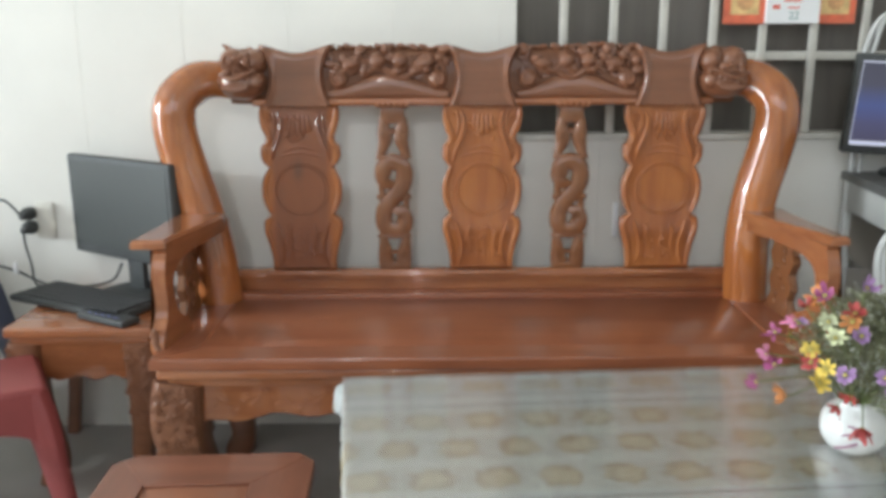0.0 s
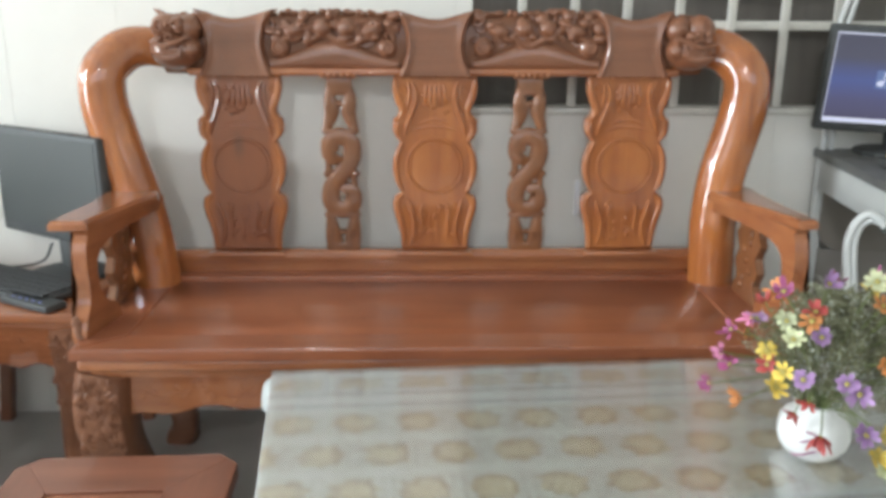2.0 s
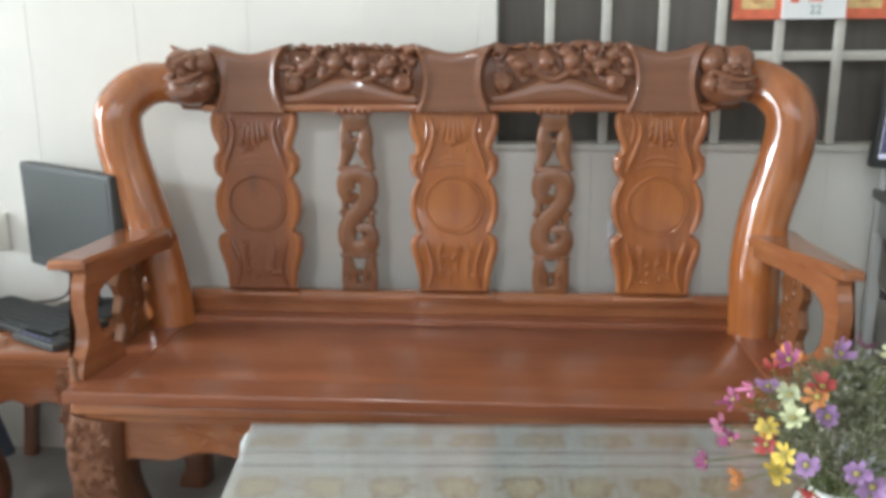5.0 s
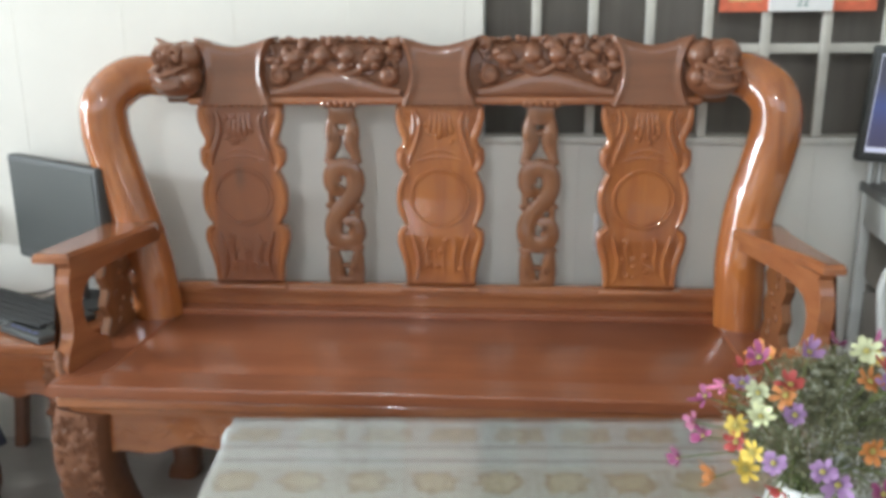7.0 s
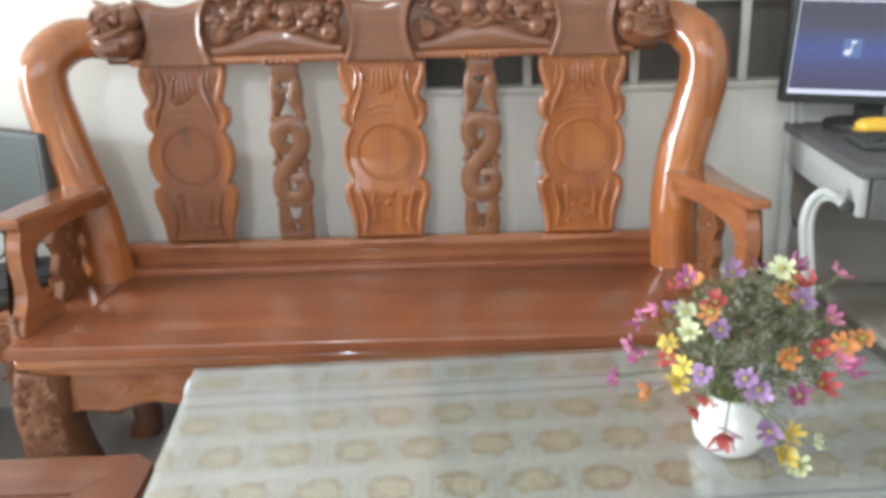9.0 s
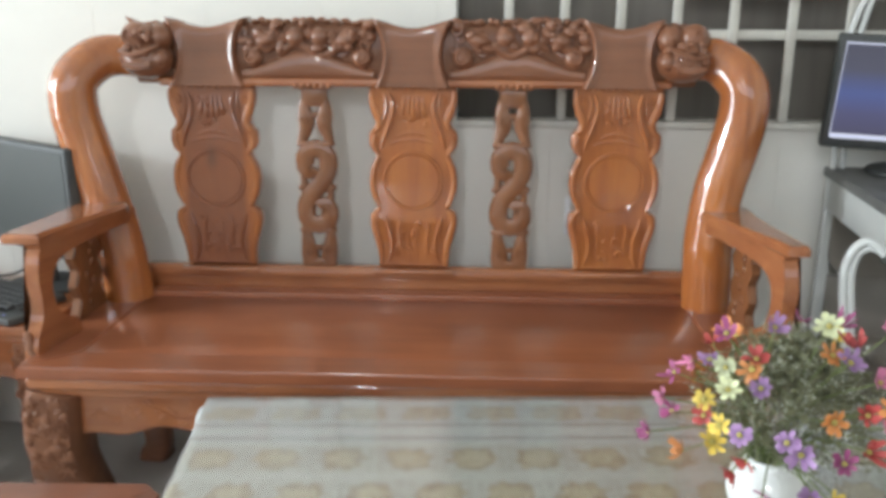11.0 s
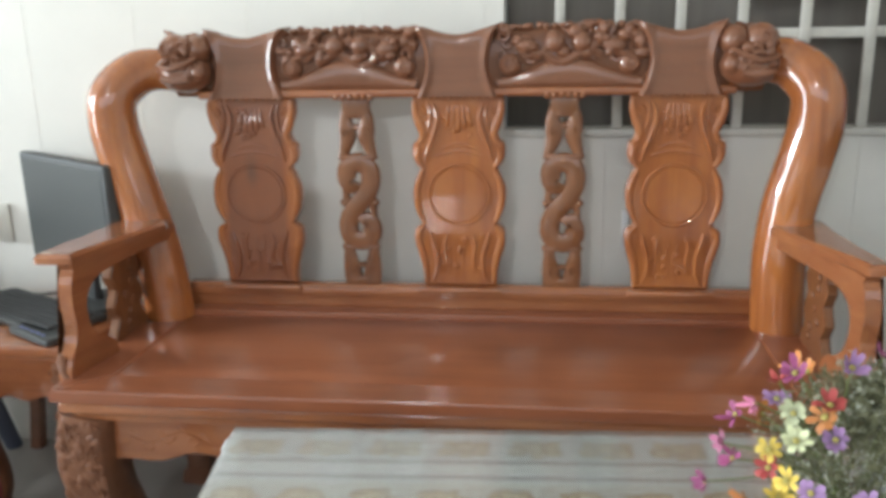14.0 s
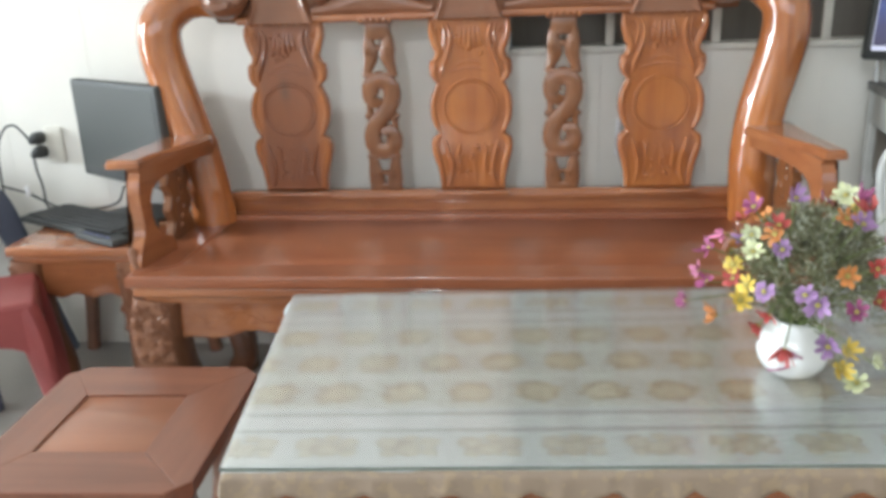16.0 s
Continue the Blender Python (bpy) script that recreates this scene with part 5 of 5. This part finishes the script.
def plug(z, pts, label):
    p = thing("plug", pose(-1.330, WALL_Y - 0.0135, z), label, "plug")
    b = bmesh.new()
    sweep(b, [(0, 0, 0, 0.019, 0.019), (0, -0.020, 0, 0.019, 0.019), (-0.002, -0.034, -0.002, 0.015, 0.015), (-0.008, -0.046, -0.008, 0.007, 0.007)], 14, 2.6, (0, 0, 1), 4)
    part("body", b, black_plastic, p)
    b = bmesh.new()
    tube(b, pts, lambda t: 0.0036, 7, 6)
    part("cable", b, black_plastic, p)


plug(0.690, [(-0.006, -0.042, -0.006), (-0.022, -0.050, 0.024), (-0.055, -0.04, 0.045), (-0.095, -0.03, 0.030), (-0.125, -0.03, -0.03), (-0.135, -0.03, -0.15), (-0.14, -0.02, -0.40), (-0.15, -0.02, -0.68)], "black plug with looping cable in the socket")
plug(0.648, [(-0.006, -0.042, -0.010), (-0.002, -0.046, -0.050), (0.010, -0.05, -0.10), (0.018, -0.06, -0.150), (0.04, -0.07, -0.163), (0.10, -0.06, -0.164)], "black plug with cable dropping to the table")
cab = bmesh.new()
tube(cab, [(-1.43, 2.42, 0.56), (-1.36, 2.44, 0.53), (-1.27, 2.45, 0.483), (-1.17, 2.46, 0.476), (-1.08, 2.44, 0.50), (-1.04, 2.42, 0.555)], lambda t: 0.0035, 7, 6)
cable = tagged(mesh_object("cable", cab, black_plastic), "thin black cable with white connector behind the keyboard", "cable")
bm = bmesh.new()
box(bm, (-1.352, 2.425, 0.542), (0.013, 0.010, 0.034), 0.003)
part("connector", bm, paper_white, cable, "small white connector")

# ---- plastic stools ----
def plastic_stool(m, material, label, top, height, flare):
    st = thing("plastic_stool", m, label, "stool")
    b = bmesh.new()
    box(b, (0, 0, height - 0.012), (top, top, 0.024), 0.010, None, 3)
    part("seat", b, material, st)
    for sx in (-1, 1):
        for sy in (-1, 1):
            b = bmesh.new()
            a, c = top / 2 - 0.025, top / 2 - 0.025 + flare
            sweep(b, [(sx * a * 0.9, sy * a * 0.9, height - 0.030, 0.050, 0.026), (sx * (a + flare * 0.2), sy * (a + flare * 0.2), height - 0.10, 0.040, 0.024), (sx * (a + flare * 0.6), sy * (a + flare * 0.6), height * 0.4, 0.030, 0.020), (sx * c, sy * c, 0.0, 0.022, 0.017)], 14, 3.5, (sx, -sy, 0), 5)
            part("leg", b, material, st)
    for k in range(4):
        b = bmesh.new()
        w = top / 2 - 0.01
        o = [(-w, height - 0.01), (w, height - 0.01), (w + flare * 0.2, height - 0.16)]
        o += [(w * math.cos(math.pi * i / 10) * 0.9, height - 0.16 + 0.060 * math.sin(math.pi * i / 10)) for i in range(0, 11)]
        o += [(-w - flare * 0.2, height - 0.16)]
        slab(b, o, 0.006, pose(0, 0, 0, 0, 0, 90 * k) @ Matrix.Translation((0, -top / 2 + 0.004, 0)) @ FRONT, 0.001)
        part("skirt", b, material, st)
    return st


plastic_stool(pose(-1.222, 1.945, 0, 0, 0, 30), red_plastic, "dark red plastic stool standing on the floor", 0.26, 0.395, 0.050)
plastic_stool(pose(-1.535, 2.265, 0, 0, 0, 0), blue_plastic, "slate-blue plastic stool beside the side table", 0.24, 0.58, 0.11)

# ---- desk with a lit monitor, chair ----
DESK = pose(1.074, 2.508, 0, 0, 0, -7)
desk = thing("desk", DESK @ Matrix.Translation((0.6, -0.30, 0)), "white laminate desk with grey top in the corner by the window", "desk")
bm = bmesh.new()
box(bm, (0, 0, 0.792), (1.20, 0.61, 0.024), 0.004)
part("desktop", bm, desk_top_mat, desk)
bm = bmesh.new()
box(bm, (-0.585, 0.0, 0.738), (0.018, 0.58, 0.084), 0.003)
part("side_board", bm, desk_white, desk, "white side board")
bm = bmesh.new()
o = [(-0.575, 0.779), (0.575, 0.779), (0.575, 0.52)] + [(-0.515 - 0.06 * math.sin(t), 0.58 - 0.06 * math.cos(t)) for t in [math.pi / 2 * i / 8 for i in range(9)]]
slab(bm, o[::-1], 0.016, Matrix.Translation((0, 0.27, 0)) @ FRONT, 0.002)
part("back_board", bm, desk_beige, desk, "beige back board with rounded corner")
bm = bmesh.new()
box(bm, (0, -0.29, 0.735), (1.14, 0.016, 0.088), 0.003)
part("drawer_front", bm, desk_top_mat, desk)
for sx, sy in ((-1, 1), (1, 1), (1, -1)):
    bm = bmesh.new()
    box(bm, (sx * 0.582, sy * 0.275, 0.39), (0.030, 0.030, 0.78), 0.006)
    leg = part("leg", bm, steel_paint, desk)
    bm = bmesh.new()
    box(bm, (sx * 0.582, sy * 0.275, 0.010), (0.04, 0.04, 0.02), 0.004)
    part("leg_cap", bm, rubber, leg)

# sheet added in the tone of the shaded wall under the desk
bm = bmesh.new()
box(bm, (0, 0.262, 0.27), (1.14, 0.012, 0.50), 0.003)
part("under_desk_shade", bm, desk_beige, desk, "brown-grey sheet for the dim wall under the desk")

MON2 = pose(1.253, 2.375, 0.804, 0, 0, -6.7)
mon2 = thing("monitor", MON2, "black monitor with a lit blue screen on the desk", "monitor")
TILT = pose(0, -0.011, 0.193, 3.8, 2.8, 0)
bm = bmesh.new()
box(bm, (0, 0.014, 0), (0.470, 0.034, 0.273), 0.006, TILT, 2)
box(bm, (0, 0.036, 0), (0.28, 0.026, 0.17), 0.012, TILT, 2)
part("case", bm, black_plastic, mon2)
bm = bmesh.new()
box(bm, (0, 0, 0), (0.442, 0.002, 0.230), 0.0004, None, 1)
scr = part("screen", bm, screen_blue, mon2, "blue desktop picture")
scr.matrix_local = TILT @ Matrix.Translation((0, -0.0036, 0.003))
bm = bmesh.new()
box(bm, (0, -0.0016, -0.1090), (0.442, 0.001, 0.0120))
box(bm, (0, -0.0016, 0.1130), (0.442, 0.001, 0.0040))
for s in (-1, 1):
    box(bm, (s * 0.2202, -0.0016, 0.004), (0.0016, 0.001, 0.214))
part("taskbar", bm, screen_white, scr, "white bar along the bottom of the screen", 0)
bm = bmesh.new()
box(bm, (-0.082, -0.0016, 0.000), (0.044, 0.001, 0.046))
part("icon_tile", bm, screen_icon, scr, "", 0)
bm = bmesh.new()
blob(bm, (-0.092, -0.0024, -0.010), (0.0090, 0.0006, 0.0075), (0, 0, 0), 12, 6)
box(bm, (-0.084, -0.0024, 0.004), (0.0028, 0.001, 0.030))
box(bm, (-0.079, -0.0024, 0.015), (0.0100, 0.001, 0.0075))
part("icon_note", bm, screen_white, scr, "", 0)
bm = bmesh.new()
box(bm, (0, 0.055, 0.08), (0.07, 0.022, 0.16), 0.006)
part("neck", bm, black_plastic, mon2)
bm = bmesh.new()
lathe(bm, [(0.115, 0.0), (0.118, 0.004), (0.112, 0.012), (0.06, 0.018), (0.02, 0.02)], 32, (0, 0.03, 0))
part("foot", bm, black_plastic, mon2)
make_keyboard(pose(1.30, 2.115, 0.8045, 0, 0, -7), "black computer keyboard on the desk", 0.42, 0.14)
tool = thing("tool_handle", pose(1.195, 2.235, 0.826, 0, 0, -6), "yellow plastic handle lying on the keyboard side of the desk", "tool")
bm = bmesh.new()
sweep(bm, [(-0.062, 0, 0, 0.004, 0.004), (-0.052, 0, 0, 0.006, 0.006), (-0.048, 0, 0.002, 0.017, 0.018), (-0.03, 0, 0.003, 0.023, 0.023), (0.02, 0, 0.003, 0.024, 0.024), (0.09, 0, 0.003, 0.023, 0.023), (0.10, 0, 0, 0.010, 0.010)], 14, 2.6, (0, 0, 1), 4)
part("grip", bm, yellow_plastic, tool)

chair = thing("chair", pose(1.03, 2.02, 0), "white enamelled tubular steel chair in front of the desk", "chair")
for k, (dx, dy) in enumerate(((0.0, 0.0), (0.40, -0.05))):
    bm = bmesh.new()
    for off in (0.0, 0.014):
        tube(bm, [(dx - 0.040 + off * 0.3, dy - 0.066, 0.718), (dx - 0.056 + off * 0.5, dy - 0.058, 0.735 - off * 0.6), (dx - 0.076 + off, dy - 0.048, 0.740 - off * 0.8), (dx - 0.097 + off, dy - 0.041, 0.714), (dx - 0.105 + off, dy - 0.038, 0.665), (dx - 0.097 + off, dy - 0.045, 0.58), (dx - 0.085 + off * 0.6, dy - 0.055, 0.48), (dx - 0.075 + off * 0.3, dy - 0.065, 0.30), (dx - 0.07, dy - 0.08, 0.0)], lambda t: 0.0095, 10, 6)
    a = part("side_tube", bm, steel_paint, chair, "bent white tube")
    bm = bmesh.new()
    box(bm, (dx - 0.032, dy - 0.070, 0.712), (0.026, 0.030, 0.024), 0.006)
    part("end_cap", bm, rubber, a, "dark rubber cap")
bm = bmesh.new()
box(bm, (0.22, 0.02, 0.43), (0.36, 0.36, 0.03), 0.012, None, 3)
part("seat", bm, desk_beige, chair)

# curved pipe behind the monitor, in front of the window
pipe = bmesh.new()
for off in (0.0, 0.022):
    tube(pipe, [(1.080 + off, 2.470, 0.806), (1.080 + off, 2.470, 1.10), (1.088 + off, 2.470, 1.17), (1.108 + off * 0.7, 2.470, 1.225), (1.145, 2.470, 1.252 - off), (1.20, 2.470, 1.25 - off), (1.24, 2.470, 1.215 - off)], lambda t: 0.008, 9, 6)
tagged(mesh_object("curved_pipe", pipe, steel_paint), "white bent metal pipe standing behind the monitor", "pipe")

# ---- calendar on the window bars, switch ----
cal = thing("calendar", pose(0.877, WALL_Y - 0.004, 1.225), "red and gold calendar with white day pad, on the bars", "calendar")
bm = bmesh.new()
box(bm, (0, -0.002, 0.15), (0.376, 0.003, 0.30), 0.0008, None, 1)
part("backing", bm, card_red, cal)
for x, w in ((-0.128, 0.080), (0.128, 0.080)):
    bm = bmesh.new()
    box(bm, (x, -0.0045, 0.155), (w, 0.001, 0.26))
    part("gold_print", bm, card_gold, cal, "", 0)
    for z in (0.06, 0.15, 0.24):
        bm = bmesh.new()
        lathe(bm, [(0.0005, 0.0), (0.022, 0.0), (0.024, 0.0004), (0.022, 0.0008), (0.0005, 0.0008)], 20)
        o = part("roundel", bm, card_emblem, cal, "", 0)
        o.location, o.rotation_euler = (x, -0.0052, z), (math.pi / 2, 0, 0)
    for z in (0.105, 0.195, 0.275):
        bm = bmesh.new()
        box(bm, (x, -0.0053, z), (w * 0.7, 0.0006, 0.008))
        part("print_bar", bm, card_red, cal, "", 0)
bm = bmesh.new()
box(bm, (0.004, -0.012, 0.085), (0.150, 0.016, 0.170), 0.001, None, 1)
pad = part("day_pad", bm, paper_white, cal, "white tear-off pad")
for x, z, w, h in ((-0.045, 0.045, 0.020, 0.012), (0.004, 0.043, 0.034, 0.004), (0.0, 0.062, 0.05, 0.005), (-0.04, 0.075, 0.02, 0.006)):
    bm = bmesh.new()
    box(bm, (x, -0.0206, z), (w, 0.0006, h))
    part("print_bar", bm, ink_red, pad, "", 0)
bm = bmesh.new()
box(bm, (0.004, -0.0206, 0.115), (0.065, 0.0006, 0.06))
part("print_bar", bm, ink_red, pad, "", 0)


def writing(text, size, material, m, parent):
    c = bpy.data.curves.new("writing", "FONT")
    c.body, c.size, c.align_x, c.extrude = text, size, "CENTER", 0.0003
    tmp = bpy.data.objects.new("writing", c)
    scene.collection.objects.link(tmp)
    me = bpy.data.meshes.new_from_object(tmp.evaluated_get(bpy.context.evaluated_depsgraph_get()))
    bpy.data.objects.remove(tmp)
    me.materials.clear()
    me.materials.append(material)
    ob = new("number", me)
    ob.parent = parent
    ob.matrix_local = m
    return ob


writing("22", 0.030, ink_green, pose(0.006, -0.0208, 0.012, 90, 0, 0), pad)

sw = tagged(thing("cable_cover", pose(0.410, WALL_Y - 0.0005, 0.66), "narrow white plastic cable cover on the wall", "cable cover"))
bm = bmesh.new()
box(bm, (0, -0.006, 0), (0.016, 0.012, 0.105), 0.004)
part("strip", bm, paper_white, sw)
